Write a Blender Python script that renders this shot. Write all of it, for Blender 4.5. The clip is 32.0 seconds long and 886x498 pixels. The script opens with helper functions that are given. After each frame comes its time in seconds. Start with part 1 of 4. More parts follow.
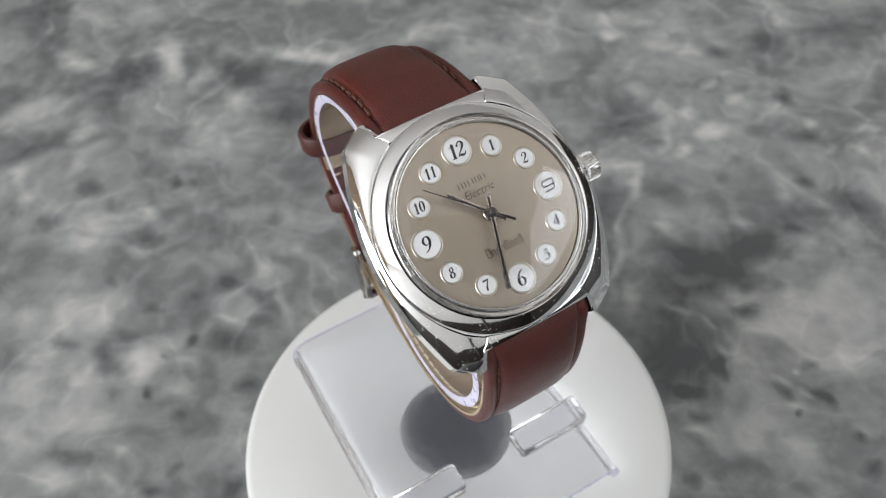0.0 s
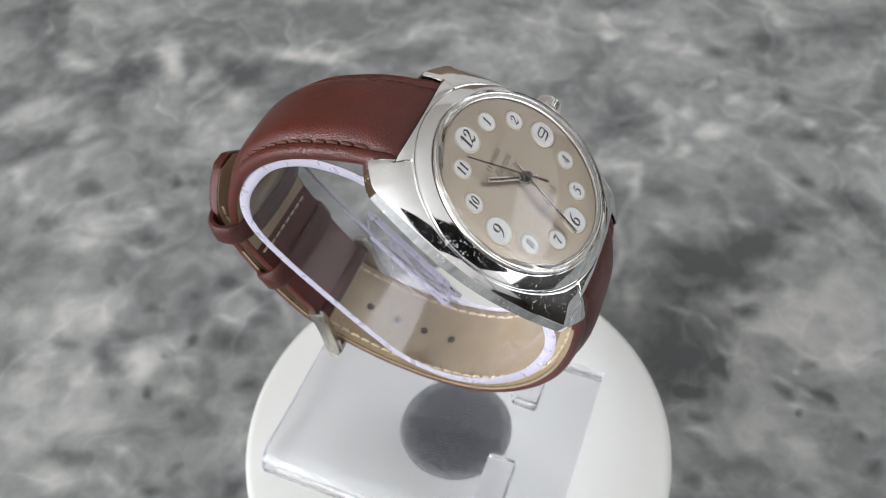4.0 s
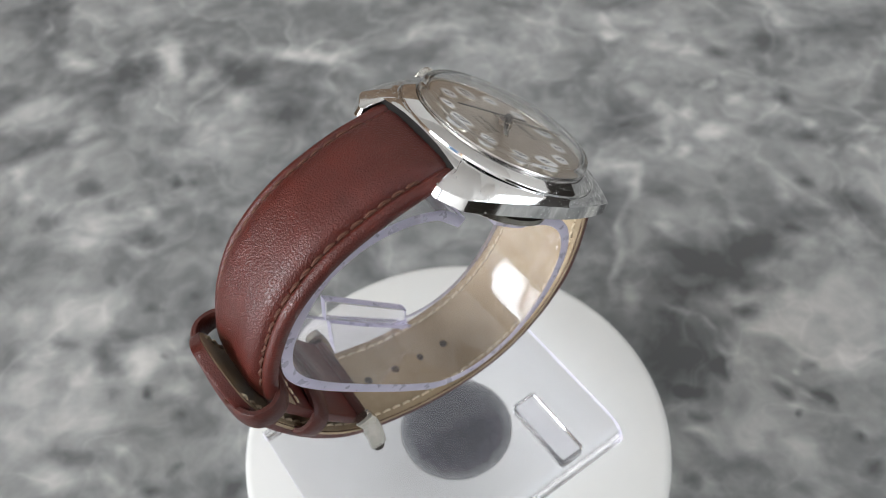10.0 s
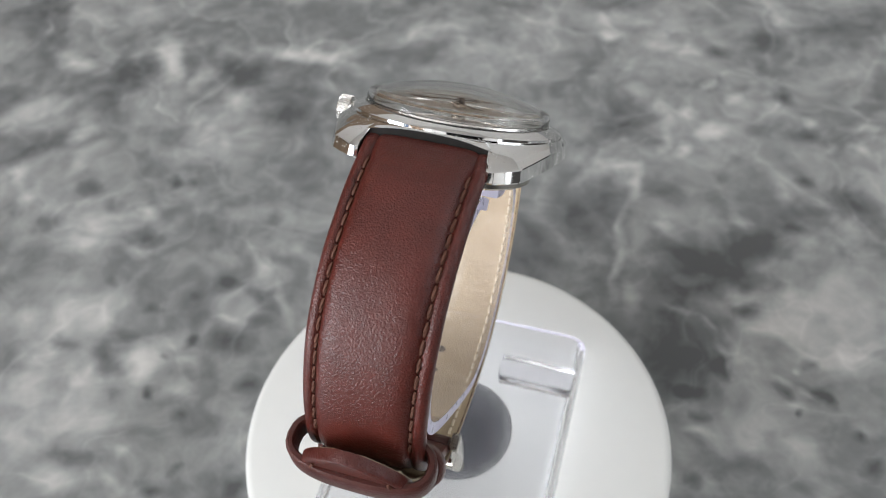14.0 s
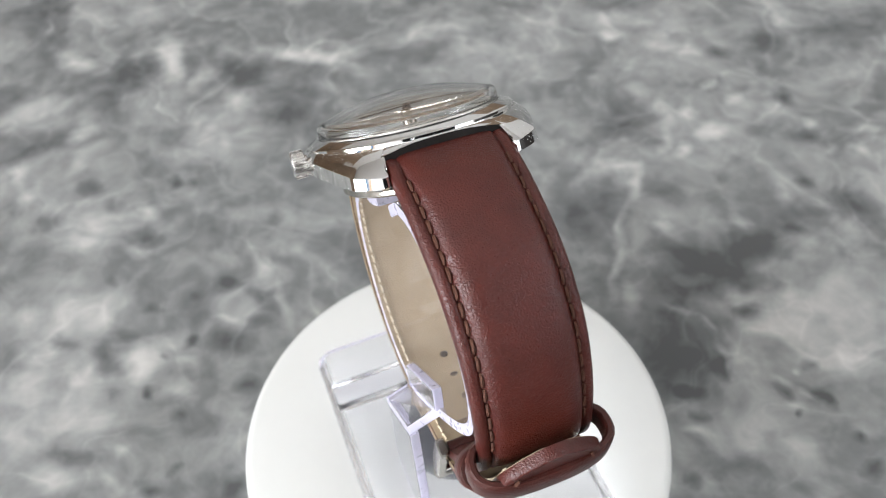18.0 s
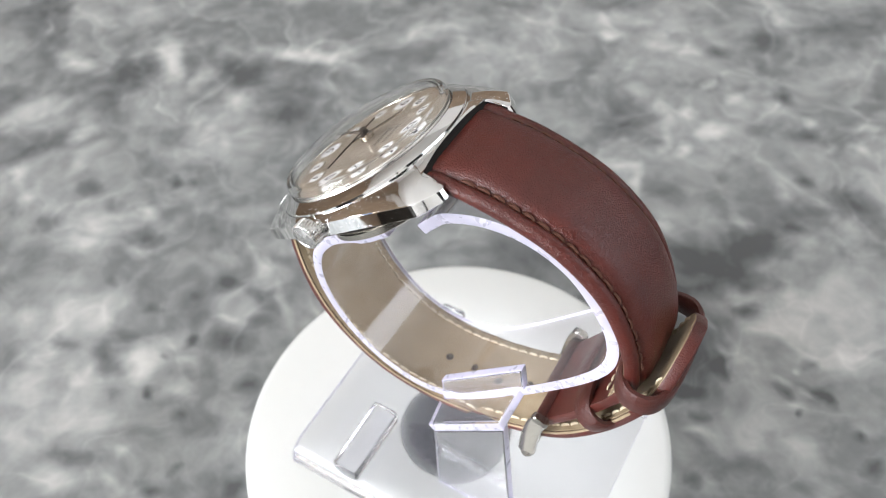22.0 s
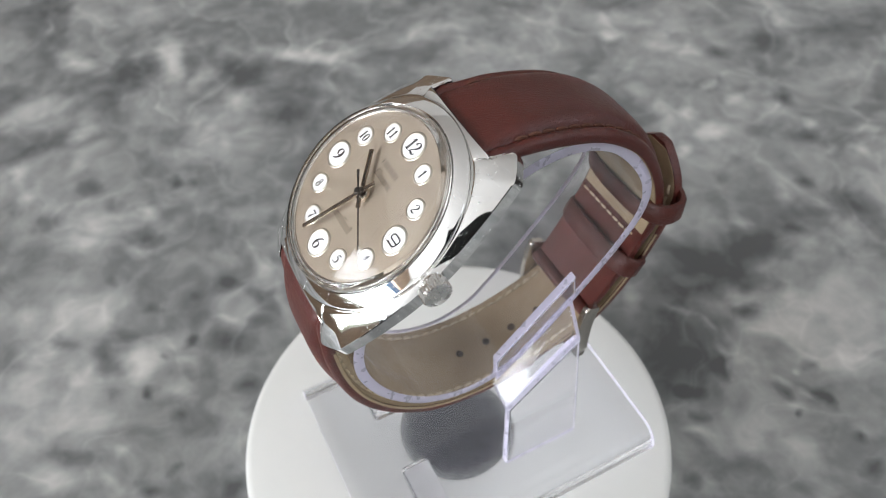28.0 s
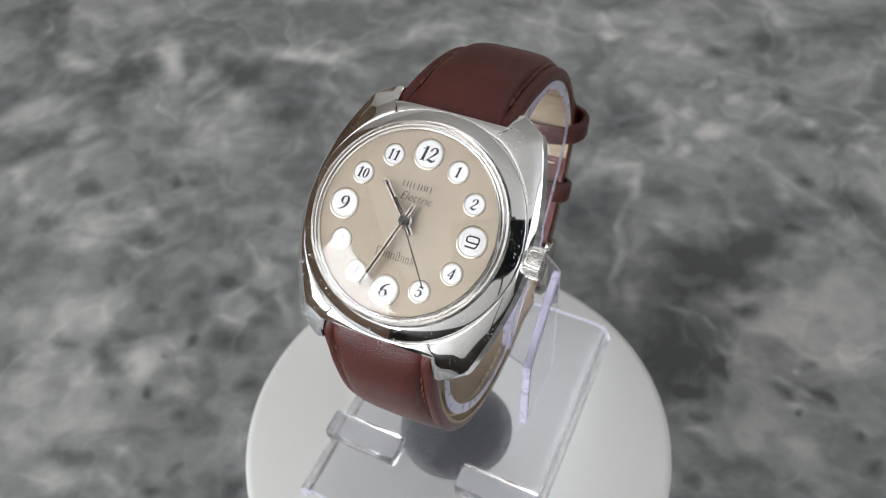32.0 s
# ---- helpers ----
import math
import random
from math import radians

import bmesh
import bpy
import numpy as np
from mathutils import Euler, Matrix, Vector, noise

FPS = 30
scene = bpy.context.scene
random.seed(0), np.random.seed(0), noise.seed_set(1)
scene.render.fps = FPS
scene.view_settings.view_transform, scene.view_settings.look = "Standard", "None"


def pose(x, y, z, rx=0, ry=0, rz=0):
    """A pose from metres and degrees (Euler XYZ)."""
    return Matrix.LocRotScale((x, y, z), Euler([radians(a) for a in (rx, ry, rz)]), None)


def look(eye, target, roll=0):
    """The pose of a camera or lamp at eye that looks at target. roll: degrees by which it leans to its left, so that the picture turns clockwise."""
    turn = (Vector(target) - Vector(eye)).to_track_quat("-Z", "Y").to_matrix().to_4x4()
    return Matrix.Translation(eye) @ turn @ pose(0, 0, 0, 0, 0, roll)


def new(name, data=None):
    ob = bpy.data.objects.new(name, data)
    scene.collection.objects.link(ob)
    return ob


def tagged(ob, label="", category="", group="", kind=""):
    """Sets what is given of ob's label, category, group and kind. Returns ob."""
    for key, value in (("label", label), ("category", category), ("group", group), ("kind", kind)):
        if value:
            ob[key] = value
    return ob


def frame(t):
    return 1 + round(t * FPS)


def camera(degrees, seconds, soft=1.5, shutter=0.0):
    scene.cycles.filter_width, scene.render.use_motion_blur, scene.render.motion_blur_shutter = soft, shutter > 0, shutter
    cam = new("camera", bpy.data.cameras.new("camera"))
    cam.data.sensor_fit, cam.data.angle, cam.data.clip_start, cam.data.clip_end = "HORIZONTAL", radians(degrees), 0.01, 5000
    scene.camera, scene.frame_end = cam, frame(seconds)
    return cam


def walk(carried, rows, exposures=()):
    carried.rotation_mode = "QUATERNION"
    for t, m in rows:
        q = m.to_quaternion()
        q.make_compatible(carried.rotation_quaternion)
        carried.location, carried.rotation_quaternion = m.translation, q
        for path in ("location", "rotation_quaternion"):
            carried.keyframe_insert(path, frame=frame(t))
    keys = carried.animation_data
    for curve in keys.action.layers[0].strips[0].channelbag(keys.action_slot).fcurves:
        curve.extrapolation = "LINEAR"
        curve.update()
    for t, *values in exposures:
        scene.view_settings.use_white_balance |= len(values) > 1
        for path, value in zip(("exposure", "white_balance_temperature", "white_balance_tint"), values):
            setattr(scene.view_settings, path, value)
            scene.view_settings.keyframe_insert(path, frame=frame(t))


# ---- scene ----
MM = 0.00094                       # metres per unit of the plan (the strap is 18 mm wide at the lugs)
SPIN = 9.5174                      # degrees per second of the turntable
SECONDS = 32.0

cam = camera(57.577, SECONDS, soft=1.0)
EYE = pose(0, -89.56 * MM, 174.22 * MM, 39.769, 0, 0.298) @ pose(0, 0, 0, 0, 0, -3.646)
cam.data.dof.use_dof = True
cam.data.dof.focus_distance = 0.116
cam.data.dof.aperture_fstop = 31.0
walk(cam, [(0.0, EYE), (SECONDS, EYE)],
     exposures=[(0.0, -0.17), (2.0, -0.22), (3.5, -0.05), (5.5, 0.04), (9.0, 0.04), (14.0, -0.01), (16.5, 0.13), (18.0, 0.29), (20.0, 0.40), (22.0, 0.41), (23.0, 0.26), (24.0, 0.01),
                (25.5, 0.00), (28.0, -0.06), (29.0, -0.24), (30.0, -0.39), (32.0, -0.41)])

# ---- light ----
world = bpy.data.worlds.new("world")
scene.world = world
world.use_nodes = True
wn = world.node_tree
sky = wn.nodes.new("ShaderNodeTexSky")
sky.sky_type = "NISHITA"
sky.sun_disc = False
sky.sun_elevation = radians(38)
sky.sun_rotation = radians(60)
wn.nodes["Background"].inputs["Strength"].default_value = 0.10
wn.links.new(sky.outputs[0], wn.nodes["Background"].inputs[0])


def area_lamp(name, m, w, h, watts, color):
    data = bpy.data.lights.new(name, "AREA")
    data.shape, data.size, data.size_y, data.energy, data.color = "RECTANGLE", w, h, watts, color
    ob = new(name, data)
    ob.matrix_world = m
    return ob


# daylight that enters through the window in the west wall, thrown up to the ceiling by its blind
area_lamp("window_and_fill_light", look((-1.72, -1.05, 0.60), (-0.72, -1.05, 1.20)), 1.84, 1.1, 79, (0.916, 0.951, 1.0))
# a wide fill lamp added opposite to brighten the east side, much dimmer
area_lamp("window_and_fill_light", look((1.93, -0.75, 1.16), (0, -0.75, 1.16)), 2.4, 0.9, 18, (0.93, 0.96, 1.0))


# ---- materials ----
def mat(name):
    m = bpy.data.materials.new(name)
    m.use_nodes = True
    nt = m.node_tree
    return m, nt, nt.nodes["Principled BSDF"]


def node(nt, kind, **ins):
    n = nt.nodes.new(kind)
    for k, val in ins.items():
        n.inputs[k.replace("_", " ")].default_value = val
    return n


def coords(nt, scale=1.0):
    tc = nt.nodes.new("ShaderNodeTexCoord")
    mp = nt.nodes.new("ShaderNodeMapping")
    mp.inputs["Scale"].default_value = (scale, scale, scale)
    nt.links.new(tc.outputs["Object"], mp.inputs["Vector"])
    return mp.outputs[0]


def noise_tex(nt, vec, scale, detail=4.0, rough=0.55, distort=0.0):
    n = node(nt, "ShaderNodeTexNoise", Scale=scale, Detail=detail, Roughness=rough, Distortion=distort)
    nt.links.new(vec, n.inputs["Vector"])
    return n.outputs["Fac"]


def ramp(nt, fac, stops):
    r = nt.nodes.new("ShaderNodeValToRGB")
    e = r.color_ramp.elements
    while len(e) < len(stops):
        e.new(0.5)
    for el, (p, c) in zip(e, stops):
        el.position = p
        el.color = (*c, 1) if len(c) == 3 else c
    nt.links.new(fac, r.inputs[0])
    return r.outputs[0]


def grey(v):
    return (v, v, v)


def bump(nt, bs, height, strength, distance):
    b = node(nt, "ShaderNodeBump", Strength=strength, Distance=distance)
    nt.links.new(height, b.inputs["Height"])
    nt.links.new(b.outputs[0], bs.inputs["Normal"])
    return b


def mix(nt, fac, a, b, kind="MIX"):
    m = nt.nodes.new("ShaderNodeMix")
    m.data_type, m.blend_type = "RGBA", kind
    for sock, val in ((m.inputs[0], fac), (m.inputs[6], a), (m.inputs[7], b)):
        if isinstance(val, (int, float)):
            sock.default_value = val
        elif isinstance(val, tuple):
            sock.default_value = (*val, 1)
        else:
            nt.links.new(val, sock)
    return m.outputs[2]


def math_node(nt, op, a, b=0.0, c=0.0):
    m = nt.nodes.new("ShaderNodeMath")
    m.operation = op
    for sock, val in zip(m.inputs, (a, b, c)):
        if isinstance(val, (int, float)):
            sock.default_value = val
        else:
            nt.links.new(val, sock)
    return m.outputs[0]


def leather_material(name, dark, light, rough):
    m, nt, bs = mat(name)
    vec = coords(nt, 1 / MM)
    broad = noise_tex(nt, vec, 0.22, 3)
    fine = noise_tex(nt, vec, 3.0, 4)
    col = ramp(nt, broad, [(0.3, dark), (0.7, light)])
    col = mix(nt, 0.25, col, ramp(nt, fine, [(0.35, dark), (0.7, light)]))
    nt.links.new(col, bs.inputs["Base Color"])
    vor = node(nt, "ShaderNodeTexVoronoi", Scale=3.6, Randomness=1.0)
    vor.feature = "F1"
    warped = nt.nodes.new("ShaderNodeVectorMath")
    warped.operation = "MULTIPLY_ADD"
    wob = node(nt, "ShaderNodeTexNoise", Scale=1.6, Detail=2.0)
    nt.links.new(vec, wob.inputs["Vector"])
    nt.links.new(wob.outputs["Color"], warped.inputs[0])
    warped.inputs[1].default_value = (0.5, 0.5, 0.5)
    nt.links.new(vec, warped.inputs[2])
    nt.links.new(warped.outputs[0], vor.inputs["Vector"])
    pores = ramp(nt, vor.outputs["Distance"], [(0.1, grey(1.0)), (0.75, grey(0.0))])
    h = mix(nt, 0.15, pores, fine)
    bump(nt, bs, h, 0.8, 0.085 * MM)
    nt.links.new(ramp(nt, fine, [(0.3, grey(rough - 0.03)), (0.7, grey(rough + 0.05))]), bs.inputs["Roughness"])
    bs.inputs["Specular IOR Level"].default_value = 0.5
    return m


LEATHER = leather_material("brown_leather", (0.068, 0.0124, 0.0084), (0.106, 0.0182, 0.0117), 0.30)
LEATHER_EDGE = leather_material("brown_leather_edge", (0.055, 0.0125, 0.0085), (0.085, 0.0175, 0.012), 0.36)
LINING = leather_material("tan_lining", (0.35, 0.262, 0.158), (0.46, 0.36, 0.235), 0.5)


def plain(name, color, rough=0.5, metal=0.0, wear=0.08, scale=1.2, bumpy=0.0):
    """A surface with slight mottling of colour and gloss at two scales."""
    m, nt, bs = mat(name)
    vec = coords(nt, 1 / MM)
    n1, n2 = noise_tex(nt, vec, scale * 0.15, 3), noise_tex(nt, vec, scale, 4)
    lo = tuple(max(0.0, c * (1 - wear)) for c in color)
    hi = tuple(min(1.0, c * (1 + wear)) for c in color)
    col = mix(nt, 0.4, ramp(nt, n1, [(0.3, lo), (0.7, hi)]), ramp(nt, n2, [(0.3, lo), (0.7, hi)]))
    nt.links.new(col, bs.inputs["Base Color"])
    nt.links.new(ramp(nt, n2, [(0.35, grey(max(0.0, rough * 0.85))), (0.7, grey(min(1.0, rough * 1.2)))]), bs.inputs["Roughness"])
    bs.inputs["Metallic"].default_value = metal
    if bumpy:
        bump(nt, bs, n2, bumpy, 0.1 * MM)
    return m


CHROME = plain("polished_chrome", (0.88, 0.88, 0.87), 0.06, 1.0, 0.03, 0.8)


def pitted(m):
    """Tiny dull pits and hairline scratches in a polished metal."""
    nt = m.node_tree
    bs = nt.nodes["Principled BSDF"]
    vec = coords(nt, 1 / MM)
    spots = noise_tex(nt, vec, 2.6, 3, 0.6)
    where = noise_tex(nt, vec, 0.3, 2)
    mask = ramp(nt, math_node(nt, "MULTIPLY_ADD", where, 0.35, spots), [(0.855, grey(0.0)), (0.885, grey(1.0))])
    smooth = bs.inputs["Roughness"].links[0].from_socket
    nt.links.new(mix(nt, mask, smooth, grey(0.45)), bs.inputs["Roughness"])
    bump(nt, bs, math_node(nt, "MULTIPLY", mask, -1.0), 0.5, 0.05 * MM)
    return m


pitted(CHROME)
CROWN_METAL = plain("crown_metal", (0.80, 0.785, 0.76), 0.26, 1.0, 0.04, 1.0)
SILVER = plain("satin_silver", (0.74, 0.72, 0.69), 0.2, 1.0, 0.04, 1.0)
STEEL = plain("buckle_steel", (0.52, 0.49, 0.44), 0.22, 1.0, 0.06, 1.5)
# near-black colour that paints the shade in the chrome case's recesses and underside
CASE_SHADE = plain("dark_case_shade", (0.018, 0.016, 0.015), 0.6, 0.0, 0.3, 1.5)
CASE_SHADE.node_tree.nodes["Principled BSDF"].inputs["Specular IOR Level"].default_value = 0.1
HAND_METAL = plain("dark_hand_metal", (0.03, 0.026, 0.024), 0.3, 0.3, 0.1)
HAND_EDGE = plain("hand_silver", (0.50, 0.45, 0.40), 0.22, 1.0, 0.05)
INK = plain("black_ink", (0.012, 0.012, 0.015), 0.45, 0.0, 0.2)
BROWN_INK = plain("dark_brown_ink", (0.05, 0.04, 0.032), 0.45, 0.0, 0.2)
ENAMEL = plain("white_enamel", (0.74, 0.74, 0.745), 0.35, 0.0, 0.02)
RING_METAL = plain("marker_ring_metal", (0.58, 0.54, 0.47), 0.33, 1.0, 0.06)
THREAD = plain("brown_thread", (0.115, 0.044, 0.026), 0.8, 0.0, 0.2, 6)
TAN_THREAD = plain("tan_thread", (0.66, 0.56, 0.40), 0.8, 0.0, 0.2, 6)
HOLE = plain("hole_dark", (0.06, 0.045, 0.035), 0.8)
PLATTER = plain("white_plastic", (0.765, 0.765, 0.733), 0.42, 0.0, 0.015, 0.3)
TURN_BASE = plain("grey_white_plastic", (0.62, 0.63, 0.64), 0.4, 0.0, 0.03, 0.3)
PLASTER = plain("white_plaster", (0.86, 0.85, 0.83), 0.8, 0.0, 0.03, 0.01)
GREY_WALL = plain("grey_paint", (0.58, 0.57, 0.555), 0.7, 0.0, 0.1, 0.01)
WOOD = plain("warm_wood", (0.30, 0.21, 0.14), 0.45, 0.0, 0.3, 0.02)


def brushed_dial():
    m, nt, bs = mat("brushed_champagne_dial")
    tc = nt.nodes.new("ShaderNodeTexCoord")
    mp = nt.nodes.new("ShaderNodeMapping")
    mp.inputs["Scale"].default_value = (14 / MM, 0.25 / MM, 1 / MM)
    nt.links.new(tc.outputs["Object"], mp.inputs["Vector"])
    grain = noise_tex(nt, mp.outputs[0], 1.0, 3)
    soft = noise_tex(nt, coords(nt, 1 / MM), 0.12, 2)
    a = ramp(nt, grain, [(0.3, (0.365, 0.307, 0.246)), (0.7, (0.436, 0.373, 0.304))])
    nt.links.new(mix(nt, 0.3, a, ramp(nt, soft, [(0.3, (0.365, 0.307, 0.246)), (0.7, (0.436, 0.373, 0.304))])), bs.inputs["Base Color"])
    bs.inputs["Metallic"].default_value = 0.5
    nt.links.new(ramp(nt, grain, [(0.3, grey(0.27)), (0.7, grey(0.36))]), bs.inputs["Roughness"])
    bump(nt, bs, grain, 0.12, 0.03 * MM)
    return m


DIAL = brushed_dial()


def worn_pad():
    """Dark grey felt; its rim is painted paler for the haze of the plate above."""
    m, nt, bs = mat("grey_pad")
    vec = coords(nt, 1 / MM)
    flat = nt.nodes.new("ShaderNodeVectorMath")
    flat.operation = "LENGTH"
    nt.links.new(vec, flat.inputs[0])
    rim = math_node(nt, "MULTIPLY_ADD", noise_tex(nt, vec, 0.35, 4), 3.0, flat.outputs["Value"])
    col = ramp(nt, math_node(nt, "MULTIPLY", rim, 1 / 16.0), [(0.0, (0.035, 0.037, 0.045)), (0.55, (0.05, 0.052, 0.062)), (0.76, (0.10, 0.102, 0.112)), (0.93, (0.42, 0.42, 0.41))])
    nt.links.new(mix(nt, 0.35, col, ramp(nt, noise_tex(nt, vec, 0.5, 5), [(0.35, (0.03, 0.032, 0.04)), (0.7, (0.17, 0.172, 0.185))]), "MIX"), bs.inputs["Base Color"])
    bs.inputs["Roughness"].default_value = 0.8
    return m


PAD = worn_pad()


def clear(name, color, rough, ior, haze=0.0):
    m, nt, bs = mat(name)
    vec = coords(nt, 1 / MM)
    bs.inputs["Base Color"].default_value = (*color, 1)
    bs.inputs["Transmission Weight"].default_value = 1.0 - haze
    bs.inputs["IOR"].default_value = ior
    n = noise_tex(nt, vec, 0.6, 3)
    nt.links.new(ramp(nt, n, [(0.4, grey(rough)), (0.75, grey(rough * 1.4))]), bs.inputs["Roughness"])
    return m


CRYSTAL = clear("clear_crystal", (0.99, 0.985, 0.97), 0.0, 1.35)
ACRYLIC = clear("clear_acrylic", (0.93, 0.925, 0.95), 0.015, 1.46, 0.025)
ACRYLIC_BASE = clear("scuffed_acrylic", (0.83, 0.83, 0.845), 0.10, 1.46, 0.02)
# the lilac-white glow of the acrylic's edges, put into the base colour
ACRYLIC_EDGE = plain("lilac_edge_glow", (0.70, 0.67, 0.80), 0.3, 0.0, 0.02, 0.5)
ACRYLIC_EDGE.node_tree.nodes["Principled BSDF"].inputs["Transmission Weight"].default_value = 0.3
ACRYLIC_EDGE.node_tree.nodes["Principled BSDF"].inputs["IOR"].default_value = 1.2


def shifted(nt, vec, scale, detail, reach):
    """The place vec, pushed about by a coloured noise."""
    n = node(nt, "ShaderNodeTexNoise", Scale=scale, Detail=detail)
    nt.links.new(vec, n.inputs["Vector"])
    centred = nt.nodes.new("ShaderNodeVectorMath")
    centred.operation = "SUBTRACT"
    nt.links.new(n.outputs["Color"], centred.inputs[0])
    centred.inputs[1].default_value = (0.5, 0.5, 0.5)
    off = nt.nodes.new("ShaderNodeVectorMath")
    off.operation = "MULTIPLY_ADD"
    nt.links.new(centred.outputs[0], off.inputs[0])
    off.inputs[1].default_value = (reach, reach, 0)
    nt.links.new(vec, off.inputs[2])
    return off.outputs[0]


def marble(spots):
    m, nt, bs = mat("grey_marble")
    vec = coords(nt, 10.0)
    v2 = shifted(nt, vec, 7.0, 3.0, 0.11)
    v3 = shifted(nt, vec, 2.2, 3.0, 0.55)
    cloud = noise_tex(nt, v3, 2.3, 4, 0.5)
    fine = noise_tex(nt, v3, 7.5, 4, 0.5)
    grain = noise_tex(nt, shifted(nt, vec, 5.0, 2.0, 0.2), 17.0, 3, 0.55)
    tone = math_node(nt, "MULTIPLY_ADD", cloud, 0.50, 0.5 - 0.25 - 0.19 - 0.09 - 0.026)
    tone = math_node(nt, "MULTIPLY_ADD", fine, 0.38, tone)
    tone = math_node(nt, "MULTIPLY_ADD", grain, 0.18, tone)
    # thin pale veins where a warped noise crosses its middle
    for scale, width, strength in ((1.3, 0.008, 0.07), (2.6, 0.010, 0.045)):
        line = noise_tex(nt, v3, scale, 2, 0.5)
        gap = math_node(nt, "ABSOLUTE", math_node(nt, "SUBTRACT", line, 0.5))
        thin = ramp(nt, gap, [(0.0, grey(1.0)), (width, grey(0.35)), (width * 2.6, grey(0.0))])
        tone = math_node(nt, "MULTIPLY_ADD", math_node(nt, "MULTIPLY", thin, fine), strength * 1.6, tone)
    for x, y, rx, ry, ang, amp in spots:
        mp = nt.nodes.new("ShaderNodeMapping")
        mp.vector_type = "TEXTURE"
        mp.inputs["Location"].default_value = (x, y, 0)
        mp.inputs["Rotation"].default_value = (0, 0, radians(ang))
        mp.inputs["Scale"].default_value = (rx, ry, 100)
        nt.links.new(v2, mp.inputs["Vector"])
        soft = nt.nodes.new("ShaderNodeTexGradient")
        soft.gradient_type = "SPHERICAL"
        nt.links.new(mp.outputs[0], soft.inputs["Vector"])
        tone = math_node(nt, "MULTIPLY_ADD", soft.outputs["Fac"], amp * 1.9, tone)
    col = ramp(nt, tone, [(0.30, (0.095, 0.098, 0.098)), (0.44, (0.20, 0.205, 0.203)), (0.56, (0.34, 0.345, 0.335)), (0.74, (0.60, 0.59, 0.56))])
    nt.links.new(col, bs.inputs["Base Color"])
    nt.links.new(ramp(nt, fine, [(0.3, grey(0.45)), (0.7, grey(0.6))]), bs.inputs["Roughness"])
    bs.inputs["Specular IOR Level"].default_value = 0.3
    return m


# light and dark patches and veins on the slab, darker right of the platter: x, y in decimetres, half-sizes, turn in
# degrees, strength
MARBLE_LIGHT_NW = [(-1.03, 1.79, 0.283, 0.068, -79, 0.13), (-1.20, 2.13, 0.123, 0.119, -29, 0.06), (-1.42, 1.84, 0.187, 0.065, -44, 0.12), (-1.50, 1.52, 0.158, 0.134, 17, 0.08), (-1.48, 1.60, 0.125, 0.092, -30, 0.05),
                   (-1.31, 1.39, 0.066, 0.050, 8, 0.12), (-1.26, 1.43, 0.070, 0.044, -49, 0.07), (-1.09, 1.57, 0.107, 0.097, -13, 0.06), (-0.89, 1.68, 0.129, 0.047, 60, 0.08), (-0.74, 1.54, 0.085, 0.069, -45, 0.12),
                   (-0.79, 1.44, 0.137, 0.124, 22, 0.07), (-0.75, 1.30, 0.083, 0.027, -77, 0.05), (-0.55, 1.80, 0.224, 0.066, -17, 0.11), (-0.46, 1.78, 0.203, 0.064, 3, 0.06), (-1.46, 1.20, 0.034, 0.053, 19, 0.07),
                   (-1.39, 1.10, 0.057, 0.043, 58, 0.07)]
MARBLE_LIGHT_W = [(-0.96, 0.99, 0.092, 0.044, -57, 0.09), (-1.13, 0.92, 0.179, 0.120, -67, 0.07), (-1.37, 0.94, 0.131, 0.092, -45, 0.05), (-0.77, 0.99, 0.047, 0.040, -140, 0.05), (-0.56, 0.72, 0.114, 0.027, -67, 0.06),
                  (-0.49, 0.56, 0.115, 0.026, -69, 0.06), (-0.67, 0.76, 0.072, 0.051, -34, 0.05), (-0.97, 0.81, 0.075, 0.034, -33, 0.06), (-1.24, 0.58, 0.080, 0.057, -33, 0.06), (-1.04, 0.58, 0.089, 0.081, -19, 0.06),
                  (-0.65, 0.54, 0.074, 0.020, -13, 0.06)]
MARBLE_LIGHT_SW = [(-0.89, 0.39, 0.093, 0.043, -39, 0.11), (-0.87, 0.43, 0.075, 0.045, -33, 0.09), (-1.17, 0.35, 0.104, 0.074, -60, 0.08), (-1.02, 0.38, 0.044, 0.032, -35, 0.07), (-1.05, 0.37, 0.052, 0.018, -35, 0.06),
                   (-1.04, 0.07, 0.094, 0.065, -27, 0.09), (-0.87, 0.13, 0.030, 0.021, -51, 0.07), (-0.88, 0.06, 0.051, 0.023, -33, 0.05), (-0.78, 0.32, 0.060, 0.035, -19, 0.05), (-0.74, 0.40, 0.064, 0.045, -4, 0.04)]
MARBLE_DARK_NW = [(-1.65, 2.15, 0.173, 0.201, -13, -0.08), (-1.19, 1.74, 0.132, 0.087, -43, -0.06), (-0.95, 1.81, 0.149, 0.053, -77, -0.10), (-0.75, 1.71, 0.155, 0.093, -43, -0.12), (-1.43, 1.36, 0.144, 0.115, 26, -0.10),
                  (-1.19, 1.11, 0.075, 0.046, -48, -0.08), (-0.90, 1.11, 0.048, 0.029, -63, -0.11), (-0.83, 1.10, 0.047, 0.030, -59, -0.06), (-0.96, 0.88, 0.081, 0.044, -36, -0.11), (-1.08, 1.01, 0.072, 0.038, -54, -0.06),
                  (-1.30, 0.97, 0.069, 0.052, -32, -0.05), (-0.55, 0.93, 0.048, 0.032, -66, -0.06), (-0.55, 1.44, 0.116, 0.096, -12, -0.09), (-0.53, 1.56, 0.154, 0.057, -5, -0.06)]
